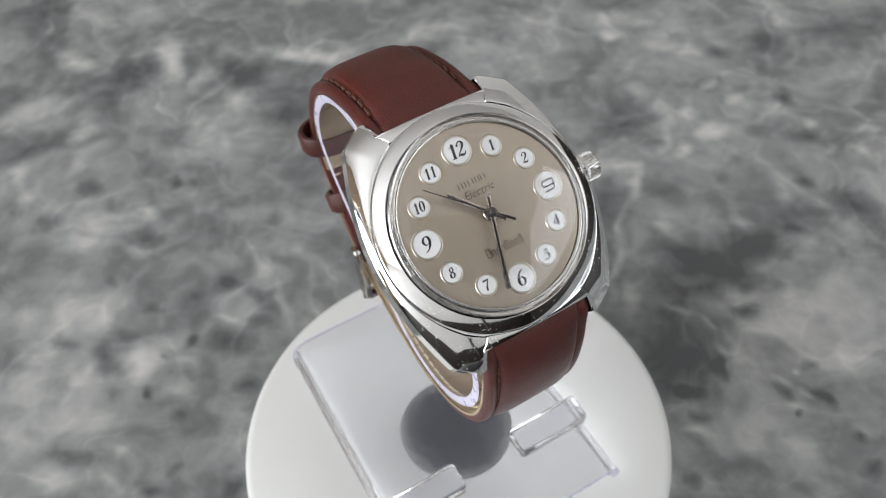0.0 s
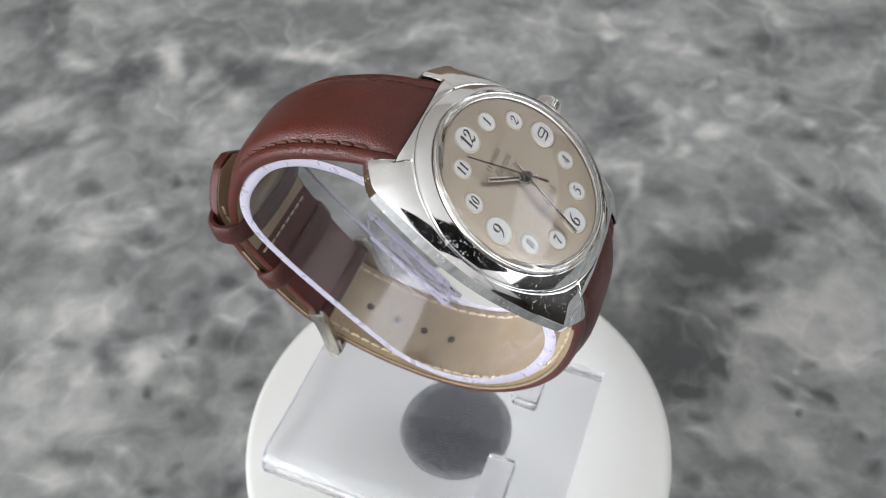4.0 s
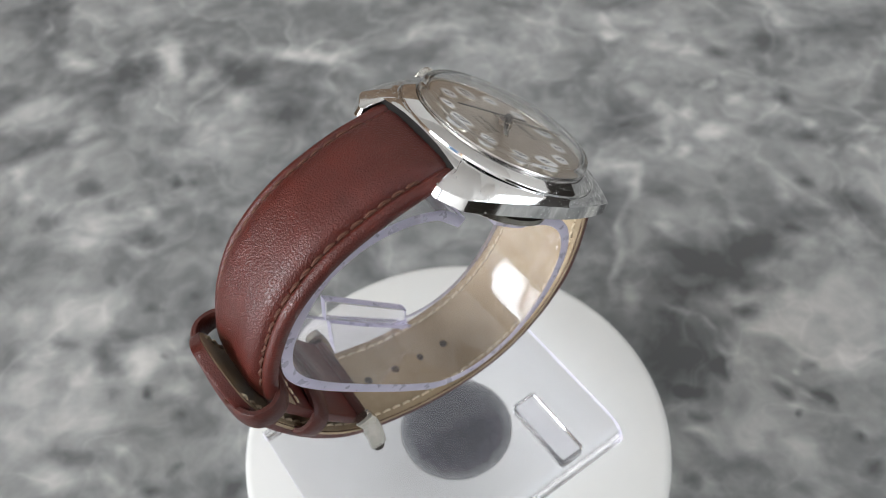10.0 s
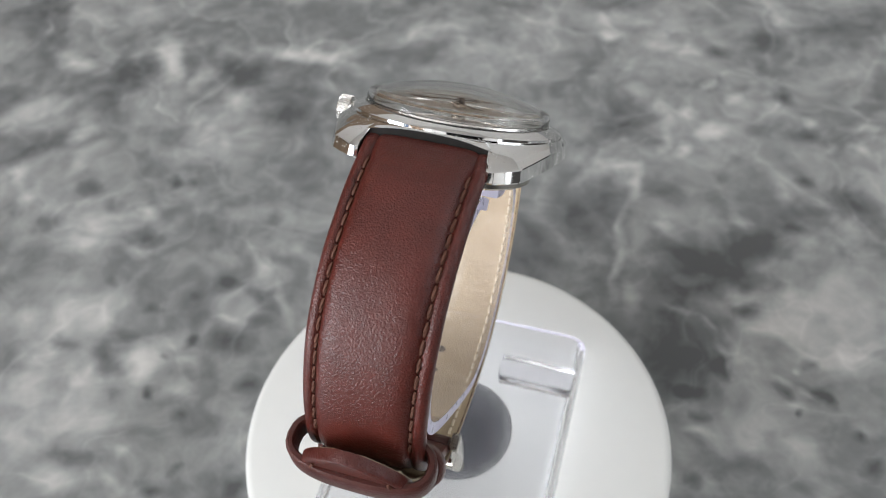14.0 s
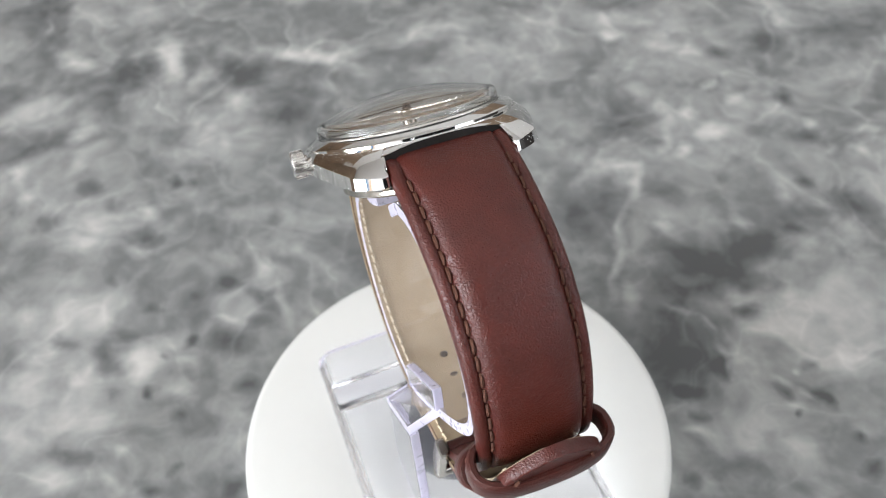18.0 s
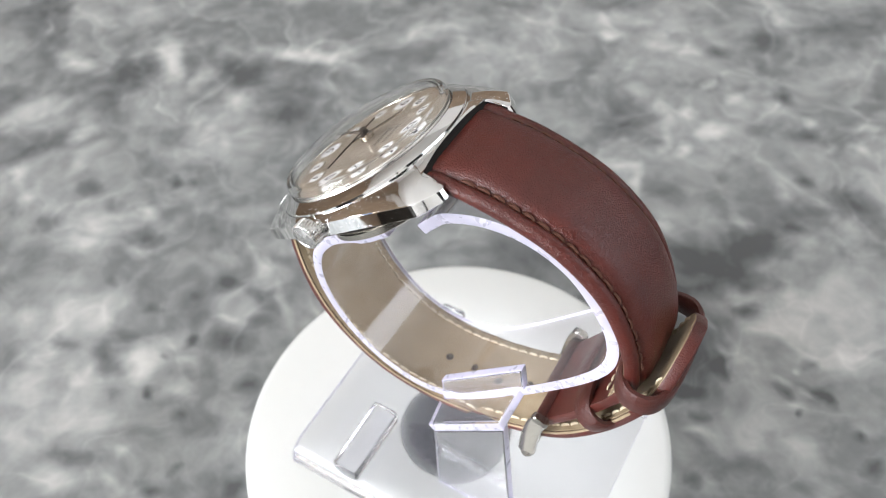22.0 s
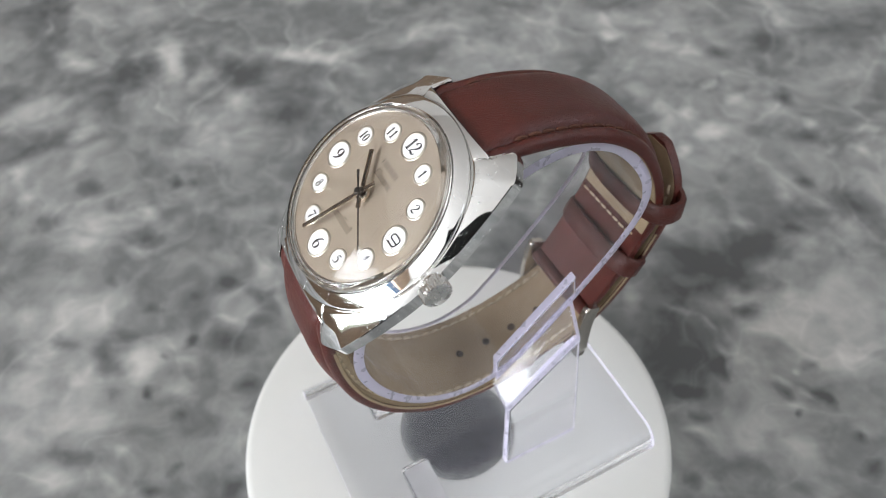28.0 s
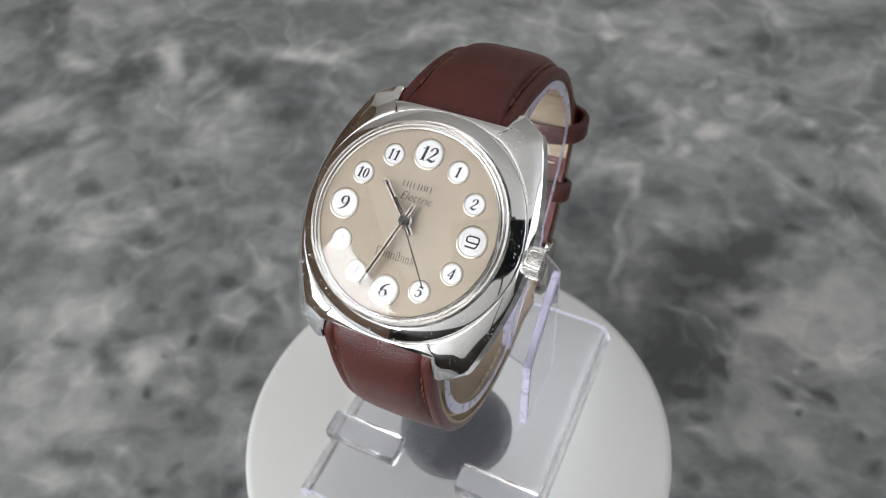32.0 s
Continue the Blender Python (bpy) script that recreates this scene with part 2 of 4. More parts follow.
MARBLE_DARK_SW = [(-0.65, 0.68, 0.055, 0.031, -23, -0.09), (-0.56, 0.61, 0.085, 0.030, -49, -0.09), (-0.63, 0.46, 0.091, 0.066, -10, -0.10), (-0.57, 0.53, 0.052, 0.036, 13, -0.07), (-0.75, 0.46, 0.029, 0.029, -14, -0.13),
                  (-0.81, 0.42, 0.026, 0.019, -46, -0.08), (-0.83, 0.32, 0.025, 0.024, -13, -0.13), (-0.98, 0.43, 0.092, 0.057, -53, -0.10), (-1.11, 0.49, 0.056, 0.032, -12, -0.08), (-0.94, 0.50, 0.050, 0.027, -4, -0.07),
                  (-0.95, 0.31, 0.069, 0.053, -29, -0.06), (-0.75, 0.23, 0.034, 0.025, -38, -0.06), (-0.57, 0.32, 0.044, 0.036, -37, -0.10), (-0.57, 0.03, 0.048, 0.039, -29, -0.12)]
MARBLE_DARK_S = [(-0.71, 0.07, 0.024, 0.020, -17, -0.07), (-1.00, 0.12, 0.047, 0.033, -33, -0.06), (-0.77, 0.03, 0.052, 0.020, -9, -0.07), (-0.88, 0.58, 0.031, 0.024, -38, -0.06), (-1.03, 0.69, 0.036, 0.023, -54, -0.05),
                 (-0.75, 0.64, 0.040, 0.030, -41, -0.06), (-0.04, 1.75, 0.151, 0.086, -15, -0.05), (-0.15, 1.57, 0.298, 0.290, -5, -0.05), (0.57, 1.42, 0.282, 0.162, -28, -0.07), (-0.45, 1.65, 0.173, 0.081, -13, -0.07)]
MARBLE_LIGHT_N = [(0.40, 1.62, 0.181, 0.132, -45, 0.06), (-0.10, 1.96, 0.268, 0.204, -6, 0.03), (0.68, 1.79, 0.055, 0.051, -22, 0.12), (0.72, 1.91, 0.223, 0.095, -6, 0.09), (0.87, 1.68, 0.150, 0.197, -48, 0.06),
                  (0.74, 1.44, 0.056, 0.065, 5, 0.09), (0.81, 1.34, 0.098, 0.030, -88, 0.08), (0.77, 1.19, 0.113, 0.027, -117, 0.07), (0.82, 1.14, 0.053, 0.038, 24, 0.13), (0.95, 1.21, 0.083, 0.047, 12, 0.14),
                  (0.99, 1.46, 0.029, 0.027, -70, 0.10), (1.06, 1.36, 0.037, 0.044, -57, 0.08), (0.88, 1.31, 0.044, 0.036, -79, 0.07), (0.64, 1.21, 0.031, 0.029, -65, 0.06)]
MARBLE_LIGHT_E = [(0.61, 1.08, 0.105, 0.024, -3, 0.07), (0.63, 0.99, 0.131, 0.029, 61, 0.08), (0.55, 0.80, 0.115, 0.024, -104, 0.08), (0.51, 0.62, 0.125, 0.026, -107, 0.08), (0.53, 0.54, 0.097, 0.025, -104, 0.06),
                  (0.67, 0.80, 0.040, 0.029, -10, 0.06), (1.28, 1.23, 0.025, 0.037, -14, 0.10), (1.45, 1.18, 0.087, 0.029, 1, 0.09), (1.41, 1.08, 0.061, 0.027, -68, 0.08), (1.49, 1.34, 0.055, 0.068, -31, 0.05),
                  (1.08, 0.90, 0.062, 0.033, -81, 0.08), (0.92, 0.79, 0.069, 0.038, -18, 0.07), (0.85, 0.85, 0.102, 0.050, 0, 0.04), (1.11, 0.71, 0.078, 0.050, -43, 0.05)]
MARBLE_LIGHT_SE = [(1.08, 0.45, 0.282, 0.307, -54, 0.08), (1.26, 0.72, 0.124, 0.129, -35, 0.05), (0.83, 0.53, 0.058, 0.051, -14, 0.07), (0.78, 0.34, 0.058, 0.064, -62, 0.05), (0.66, 0.48, 0.072, 0.014, -18, 0.09),
                   (0.73, 0.41, 0.067, 0.015, -75, 0.08), (0.74, 0.29, 0.074, 0.014, -93, 0.07), (0.87, 0.22, 0.039, 0.019, -39, 0.06), (0.93, 0.18, 0.044, 0.019, -37, 0.06), (0.89, 0.14, 0.049, 0.018, -14, 0.06),
                   (0.92, 0.26, 0.016, 0.020, -45, 0.07), (0.61, 0.09, 0.043, 0.026, -20, 0.08), (0.73, 0.04, 0.047, 0.034, -20, 0.05), (0.61, -0.06, 0.032, 0.029, 6, 0.07)]
MARBLE_DARK_NE = [(1.09, 1.64, 0.064, 0.053, 31, -0.11), (1.27, 1.69, 0.071, 0.082, -34, -0.10), (1.25, 1.36, 0.072, 0.042, -102, -0.11), (1.13, 1.86, 0.117, 0.161, -42, -0.04), (1.65, 1.67, 0.238, 0.206, -74, -0.07),
                  (0.63, 1.26, 0.208, 0.147, 11, -0.08), (0.47, 0.89, 0.216, 0.159, -92, -0.07), (0.71, 0.94, 0.097, 0.108, -42, -0.05), (1.26, 1.17, 0.055, 0.038, 7, -0.11), (0.92, 0.99, 0.037, 0.052, -26, -0.07),
                  (1.17, 0.95, 0.035, 0.043, -60, -0.07), (1.31, 0.81, 0.129, 0.086, -54, -0.12), (1.09, 0.76, 0.049, 0.042, -16, -0.09), (0.95, 0.70, 0.106, 0.081, -14, -0.10)]
MARBLE_DARK_E = [(0.78, 0.70, 0.127, 0.121, -24, -0.07), (0.77, 0.61, 0.209, 0.127, 5, -0.08), (0.84, 0.46, 0.061, 0.043, -26, -0.13), (0.65, 0.33, 0.173, 0.195, -49, -0.12), (0.73, 0.26, 0.059, 0.024, -100, -0.10),
                 (0.62, 0.21, 0.052, 0.027, -10, -0.13), (0.91, 0.33, 0.080, 0.054, -19, -0.09), (0.97, 0.28, 0.028, 0.032, -64, -0.11), (0.86, 0.18, 0.051, 0.025, -38, -0.11), (0.97, 0.17, 0.041, 0.028, -56, -0.12),
                 (0.90, 0.12, 0.013, 0.015, -15, -0.11), (1.02, 0.06, 0.022, 0.027, -21, -0.09), (1.02, -0.03, 0.027, 0.035, -53, -0.09), (0.70, -0.00, 0.137, 0.067, -8, -0.06)]
MARBLE_FAINT = [(-0.88, 0.21, 0.409, 0.291, -22, 0.04), (-0.94, 0.51, 0.293, 0.181, -27, 0.03), (-1.11, 0.69, 0.279, 0.180, -12, 0.03), (0.21, 1.83, 0.387, 0.389, -11, 0.04), (0.63, 0.14, 0.027, 0.029, -12, -0.08),
                (0.57, -0.05, 0.029, 0.032, -56, -0.08), (0.83, -0.07, 0.048, 0.037, -19, -0.06), (0.91, -0.07, 0.048, 0.028, -29, 0.05), (1.05, 0.08, 0.053, 0.036, -17, 0.06), (0.89, 0.03, 0.060, 0.074, -46, 0.04)]
MARBLE = marble(MARBLE_LIGHT_NW + MARBLE_LIGHT_W + MARBLE_LIGHT_SW + MARBLE_DARK_NW + MARBLE_DARK_SW + MARBLE_DARK_S + MARBLE_LIGHT_N + MARBLE_LIGHT_E + MARBLE_LIGHT_SE + MARBLE_DARK_NE + MARBLE_DARK_E + MARBLE_FAINT)


# ---- mesh helpers ----
def finish(me, smooth=35):
    if smooth:
        me.polygons.foreach_set("use_smooth", [True] * len(me.polygons))
        me.set_sharp_from_angle(angle=radians(smooth))
    me.update()
    return me


def mesh_of(name, verts, faces, material, smooth=35, m=None, recalc=True):
    """A mesh from vertices in plan units."""
    me = bpy.data.meshes.new(name)
    k = Matrix.Scale(MM, 4)
    t = k @ m if m is not None else k
    me.from_pydata([t @ Vector(p) for p in verts], [], faces)
    if recalc:
        bm = bmesh.new()
        bm.from_mesh(me)
        bmesh.ops.recalc_face_normals(bm, faces=bm.faces)
        bm.to_mesh(me)
        bm.free()
    for mt in material if isinstance(material, (list, tuple)) else [material]:
        me.materials.append(mt)
    return finish(me, smooth)


def part(name, data, parent, label="", kind=""):
    ob = new(name, data)
    ob.parent = parent
    return tagged(ob, label, kind=kind)


def thing(name, label, category, kind="", group=""):
    ob = new(name)
    ob.empty_display_size = 0.01
    return tagged(ob, label, category, group, kind)


def loft(rings, closed=True, cap=(True, True)):
    """Faces that join rings of equally many points."""
    verts = [p for r in rings for p in r]
    n, faces = len(rings[0]), []
    for i in range(len(rings) - 1):
        for j in range(n if closed else n - 1):
            a, b = i * n + j, i * n + (j + 1) % n
            faces.append((a, b, b + n, a + n))
    if cap[0]:
        faces.append(tuple(range(n))[::-1])
    if cap[1]:
        faces.append(tuple(range(len(verts) - n, len(verts))))
    return verts, faces


def lathe(profile, n=96):
    """A body of rotation about z from (radius, z) pairs; ends on the axis where the radius is 0."""
    rings = []
    for r, z in profile:
        rings.append([(max(r, 1e-4) * math.cos(2 * math.pi * j / n), max(r, 1e-4) * math.sin(2 * math.pi * j / n), z) for j in range(n)])
    return loft(rings)


def smooth_path(pts, step=1.0):
    """A Catmull-Rom curve through 2D or 3D points, resampled at even steps."""
    p = [np.array(q, float) for q in pts]
    p = [2 * p[0] - p[1]] + p + [2 * p[-1] - p[-2]]
    out = []
    for i in range(1, len(p) - 2):
        for u in np.linspace(0, 1, 24, endpoint=False):
            a, b, c, d = p[i - 1], p[i], p[i + 1], p[i + 2]
            out.append(0.5 * (2 * b + (c - a) * u + (2 * a - 5 * b + 4 * c - d) * u * u + (3 * b - a - 3 * c + d) * u ** 3))
    out.append(p[-2])
    out = np.array(out)
    length = np.concatenate([[0], np.cumsum(np.linalg.norm(np.diff(out, axis=0), axis=1))])
    n = max(2, int(round(length[-1] / step)))
    s = np.linspace(0, length[-1], n + 1)
    return np.stack([np.interp(s, length, out[:, k]) for k in range(out.shape[1])], 1), s


def frames_2d(pts):
    """Tangents and outward normals of a path in the (y, z) plane; the outside lies on the right of the way."""
    t = np.gradient(pts, axis=0)
    t /= np.linalg.norm(t, axis=1)[:, None]
    return t, np.stack([-t[:, 1], t[:, 0]], 1)


def box(name, size, at, material, parent, bevel=0.3, label="", m=None, segs=2):
    bm = bmesh.new()
    bmesh.ops.create_cube(bm, size=1.0)
    for vert in bm.verts:
        vert.co = Vector((vert.co.x * size[0], vert.co.y * size[1], vert.co.z * size[2]))
    if bevel:
        bmesh.ops.bevel(bm, geom=bm.edges[:], offset=bevel, segments=segs, affect="EDGES", profile=0.5)
    t = Matrix.Scale(MM, 4) @ (m if m is not None else Matrix()) @ Matrix.Translation(at)
    bmesh.ops.transform(bm, matrix=t, verts=bm.verts)
    me = bpy.data.meshes.new(name)
    bm.to_mesh(me)
    bm.free()
    me.materials.append(material)
    finish(me)
    return part(name, me, parent, label) if parent else new(name, me)


def tube(path, r, n=8):
    """Points and faces of a round bar along a 3D path."""
    path = [Vector(p) for p in path]
    rings = []
    up = Vector((0.3, 0.2, 1)).normalized()
    for i, p in enumerate(path):
        t = (path[min(i + 1, len(path) - 1)] - path[max(i - 1, 0)]).normalized()
        a = t.cross(up)
        if a.length < 0.05:
            a = t.cross(Vector((1, 0, 0)))
        a.normalize()
        b = t.cross(a)
        rings.append([tuple(p + r * (math.cos(2 * math.pi * j / n) * a + math.sin(2 * math.pi * j / n) * b)) for j in range(n)])
    return loft(rings)


def join(meshes):
    """One list of points and faces out of several."""
    verts, faces = [], []
    for v, f in meshes:
        k = len(verts)
        verts += list(v)
        faces += [tuple(i + k for i in q) for q in f]
    return verts, faces


def words(text, size, material, name, shear=0.0, bold=0.0, wide=1.0, depth=0.02, spacing=1.0):
    """A mesh of the built-in font, centred, lying in the xy plane."""
    cu = bpy.data.curves.new(name, "FONT")
    cu.body, cu.size, cu.shear, cu.offset, cu.extrude = text, size, shear, bold, depth
    cu.align_x, cu.align_y, cu.space_character = "CENTER", "CENTER", spacing
    ob = bpy.data.objects.new(name, cu)
    me = bpy.data.meshes.new_from_object(ob)
    bpy.data.objects.remove(ob)
    me.name = name
    me.transform(Matrix.Diagonal((MM * wide, MM, MM, 1)))
    me.materials.clear()
    me.materials.append(material)
    return me


# ---- the room round the table ----
def slab(name, lo, hi, material, label=""):
    me = bpy.data.meshes.new(name)
    x0, y0, z0 = lo
    x1, y1, z1 = hi
    me.from_pydata([(x0, y0, z0), (x1, y0, z0), (x1, y1, z0), (x0, y1, z0), (x0, y0, z1), (x1, y0, z1), (x1, y1, z1), (x0, y1, z1)], [],
                   [(3, 2, 1, 0), (4, 5, 6, 7), (0, 1, 5, 4), (1, 2, 6, 5), (2, 3, 7, 6), (3, 0, 4, 7)])
    me.materials.append(material)
    return tagged(new(name, me), label or name.replace("_", " "), kind="structure")


TABLE_Z = -30 * MM


def wall_with_opening(name, axis, at, thick, span, opening, material, label):
    """A wall in the plane x = at or y = at, with one rectangular opening (a0, a1, z0, z1)."""
    a0, a1, z0, z1 = opening
    lo, hi, floor_z, top_z = span
    quads = [(lo, a0, floor_z, top_z), (a1, hi, floor_z, top_z), (a0, a1, floor_z, z0), (a0, a1, z1, top_z)]
    verts, faces = [], []
    for p, q, r, s in quads:
        k = len(verts)
        for d in (at, at + thick):
            for a, z in ((p, r), (q, r), (q, s), (p, s)):
                verts.append((d, a, z) if axis == "x" else (a, d, z))
        faces += [tuple(k + i for i in f) for f in ((0, 1, 2, 3), (7, 6, 5, 4), (0, 4, 5, 1), (1, 5, 6, 2), (2, 6, 7, 3), (3, 7, 4, 0))]
    me = bpy.data.meshes.new(name)
    me.from_pydata(verts, [], faces)
    bm = bmesh.new()
    bm.from_mesh(me)
    bmesh.ops.recalc_face_normals(bm, faces=bm.faces)
    bm.to_mesh(me)
    bm.free()
    me.materials.append(material)
    return tagged(new(name, me), label, kind="structure")


def build_room():
    slab("floor", (-1.7, -2.0, -0.80), (1.9, 2.2, -0.75), WOOD, "warm brown wooden floor of the room")
    slab("ceiling", (-1.7, -2.0, 1.70), (1.9, 2.2, 1.75), PLASTER, "plain white ceiling")
    slab("wall_north", (-1.7, 2.2, -0.75), (1.9, 2.3, 1.70), PLASTER, "plain white plaster wall")
    # the east opening is added to hold the fill lamp
    wall_with_opening("wall_east", "x", 1.9, 0.1, (-2.0, 2.2, -0.75, 1.70), (-1.96, 0.46, 0.70, 1.62), PLASTER, "plain white plaster wall with a wide opening added for the fill lamp")
    wall_with_opening("wall_west", "x", -1.8, 0.1, (-2.0, 2.2, -0.75, 1.70), (-1.98, -0.11, 0.05, 1.16), WOOD, "warm brown panelled wall with a window opening")
    slab("wall_south", (-1.8, -2.1, -0.75), (2.0, -2.0, 1.70), GREY_WALL, "plain grey painted wall")


def build_panelling():
    slab("wainscot_south", (-1.7, -2.0, -0.75), (1.9, -1.96, 0.20), BLACK_WOOD, "dark wooden panelling along the lower wall")
    # unseen panel, added so that the chrome facets mirror something dark
    slab("dark_panel_east", (1.86, -1.96, -0.75), (1.9, 1.75, 0.64), BLACK_WOOD, "dark panel added out of view to darken reflections in the case")
    slab("wainscot_north", (-1.7, 2.16, -0.75), (0.7, 2.2, 0.66), WOOD, "warm brown wooden panelling along the lower wall")


def build_table():
    bm = bmesh.new()
    bmesh.ops.create_cube(bm, size=1.0)
    for vert in bm.verts:
        vert.co = Vector((vert.co.x * 1.3 + 0.25, vert.co.y * 1.2 + 0.3, vert.co.z * 0.03 + TABLE_Z - 0.015))
    bmesh.ops.bevel(bm, geom=bm.edges[:], offset=0.003, segments=2, affect="EDGES")
    me = bpy.data.meshes.new("tabletop")
    bm.to_mesh(me)
    bm.free()
    me.materials.append(MARBLE)
    tagged(new("tabletop", finish(me)), "grey cloudy marble slab under the turntable", kind="structure")
    slab("table_pedestal", (-0.15, 0.0, -0.75), (0.65, 0.6, TABLE_Z - 0.03), BLACK_WOOD, "dark wooden pedestal under the marble slab")


# ---- turntable ----
def build_turntable():
    root = thing("turntable", "round white plastic display turntable on the marble slab", "turntable")
    v, f = lathe([(0, -30), (50.6, -30), (51.4, -29.2), (51.4, -12.6), (50.6, -11.8), (47, -11.6), (47, -10), (0, -10)], 128)
    part("turntable_base", mesh_of("turntable_base", v, f, TURN_BASE), root, "grey-white plastic base of the turntable")
    prof = [(0, -9.5), (49.2, -9.5), (50.0, -8.8), (50.3, -7.5), (50.3, -2.6), (50.05, -1.3), (49.3, -0.35), (48.2, 0.0), (13.4, 0.0), (13.1, -0.15), (13.0, -0.5), (0, -0.5)]
    v, f = lathe(prof, 160)
    platter = part("platter", mesh_of("platter", v, f, PLATTER), root, "round white plastic platter that turns")
    v, f = lathe([(0, -0.45), (12.85, -0.45), (12.95, -0.2), (12.85, -0.03), (0, -0.03)], 64)
    part("centre_pad", mesh_of("centre_pad", v, f, PAD), platter, "dark grey round pad in the middle of the platter")
    return root, platter


# ---- clear display stand ----
PSI = 27.858                                       # turn of the stand on the platter
WATCH_IN_STAND = Matrix(((0.99967, -0.01449, -0.02104, 0.62), (0.00000, 0.82360, -0.56717, -12.73), (0.02555, 0.56698, 0.82333, 87.04), (0, 0, 0, 1)))
LEAN = pose(0, 0, 0, 0, 0.0, 0)                    # lean of the loop of strap and cuff on the watch


def ribbon(path, width, inner, outer, cross):
    """A band in watch space along (y, z) points. cross(u): list of (x share of half width, 0 inner .. 1 outer)."""
    t, nrm = frames_2d(path)
    rings = []
    count = len(path)
    for i in range(count):
        u = i / (count - 1)
        w, a, b = width(u) / 2, inner(u), outer(u)
        rings.append([(x * w, path[i][0] + nrm[i][0] * (a + (b - a) * h), path[i][1] + nrm[i][1] * (a + (b - a) * h)) for x, h in cross(u)])
    return rings


def edged(me, test):
    """Gives the sawn edges of a sheet the pale lilac material that paints their glow."""
    for k, poly in enumerate(me.polygons):
        poly.material_index = 1 if test(k) else 0
    return me


def build_stand():
    root = thing("display_stand", "clear acrylic watch display stand on the white turntable", "display stand")
    to_stand = WATCH_IN_STAND @ LEAN
    # C-shaped cuff
    pts = [(9.6, -13.3), (12.4, -12.5), (15.6, -12.0), (21.5, -13.6), (26.8, -17.3), (30.3, -23), (31.2, -30), (30.3, -36.5), (27, -41.3), (20, -44.6), (8, -47.8),
           (-4, -50.3), (-12, -50.8), (-19.5, -47.5), (-24.5, -40.5), (-26, -31), (-24.2, -22), (-20, -16), (-14.5, -13.4), (-9, -13.3), (-6.4, -13.7), (-4, -13.6), (1.0, -13.0)]
    path, s = smooth_path(pts, 0.8)
    sect = [(-1, 0.15), (-0.985, 0.0), (0.985, 0.0), (1, 0.15), (1, 0.85), (0.985, 1.0), (-0.985, 1.0), (-1, 0.85)]
    rings = ribbon(path, lambda u: 17.6, lambda u: 0.0, lambda u: 1.9, lambda u: sect)
    v, f = loft(rings)
    cuff = part("cuff", edged(mesh_of("cuff", v, f, (ACRYLIC, ACRYLIC_EDGE), 40, to_stand), lambda k: k % 8 not in (1, 5) or k >= 8 * (len(rings) - 1)), root, "clear C-shaped acrylic cuff with lilac edges")
    cuff.visible_shadow = False

    # base plate: a sheet bent down along both sides
    bend = [(25.6, 0.1), (25.4, 1.8), (24.9, 3.3), (23.9, 4.5), (22.4, 5.3), (20.6, 5.6)]
    under = [(20.4, 3.8), (21.7, 3.6), (22.6, 3.1), (23.3, 2.3), (23.6, 1.4), (23.8, 0.1)]
    prof = [(-x, z) for x, z in bend] + bend[::-1]
    inner = under[::-1] + [(-x, z) for x, z in under]
    ring = prof + inner
    v, f = loft([[(x, y, z) for x, z in ring] for y in (-29.0, -28.4, 37.4, 38.0)])
    sheet = mesh_of("base_plate", v, f, (ACRYLIC_BASE, ACRYLIC_EDGE), 40)
    base = part("base_plate", edged(sheet, lambda k: k >= 72), root, "clear acrylic base plate with bent sides")
    base.visible_shadow = False

    # upright post with a sloping shelf and a lip that hooks the cuff
    def plate(name, outline, thick_dir, label=""):
        n = len(outline)
        a = [Vector(p) for p in outline]
        b = [p + Vector(thick_dir) for p in a]
        ob = part(name, mesh_of(name, [tuple(p) for p in a + b], [tuple(range(n))[::-1], tuple(range(n, 2 * n))] + [(i, (i + 1) % n, (i + 1) % n + n, i + n) for i in range(n)], (ACRYLIC, ACRYLIC_EDGE), 0), root, label)
        edged(ob.data, lambda k: k > 1)
        ob.visible_shadow = False
        bv = ob.modifiers.new("soft_edges", "BEVEL")
        bv.width, bv.segments, bv.limit_method = 0.35 * MM, 2, "ANGLE"
        return ob
    plate("post", [(13.8, 4.5, 5.7), (13.8, 22.4, 5.7), (13.8, 19.9, 44.6), (13.8, 4.7, 30.0)], (1.9, 0, 0), "clear upright acrylic post")
    plate("shelf", [(9.2, 4.7, 33.2), (15.7, 4.7, 30.2), (15.7, 20.0, 44.8), (9.2, 21.4, 50.8)], (0, -1.2, 1.4), "clear sloping acrylic shelf")
    plate("lip", [(9.2, 4.5, 34.6), (9.2, 21.2, 52.2), (9.2, 20.5, 58.4), (9.2, 4.3, 41.8)], (1.8, 0, 0), "clear acrylic lip behind the cuff")
    for side in (-1, 1):
        box("rib", (17.4, 6.2, 4.6), (side * 15.9, -14.0, 7.95), ACRYLIC, root, 0.9, "clear acrylic rib on the base plate").visible_shadow = False
    return root


# ---- wristwatch ----
SEAT = pose(0.15, 0, 0, 0, -0.2, 0)                # the case sits slightly askew under the dial

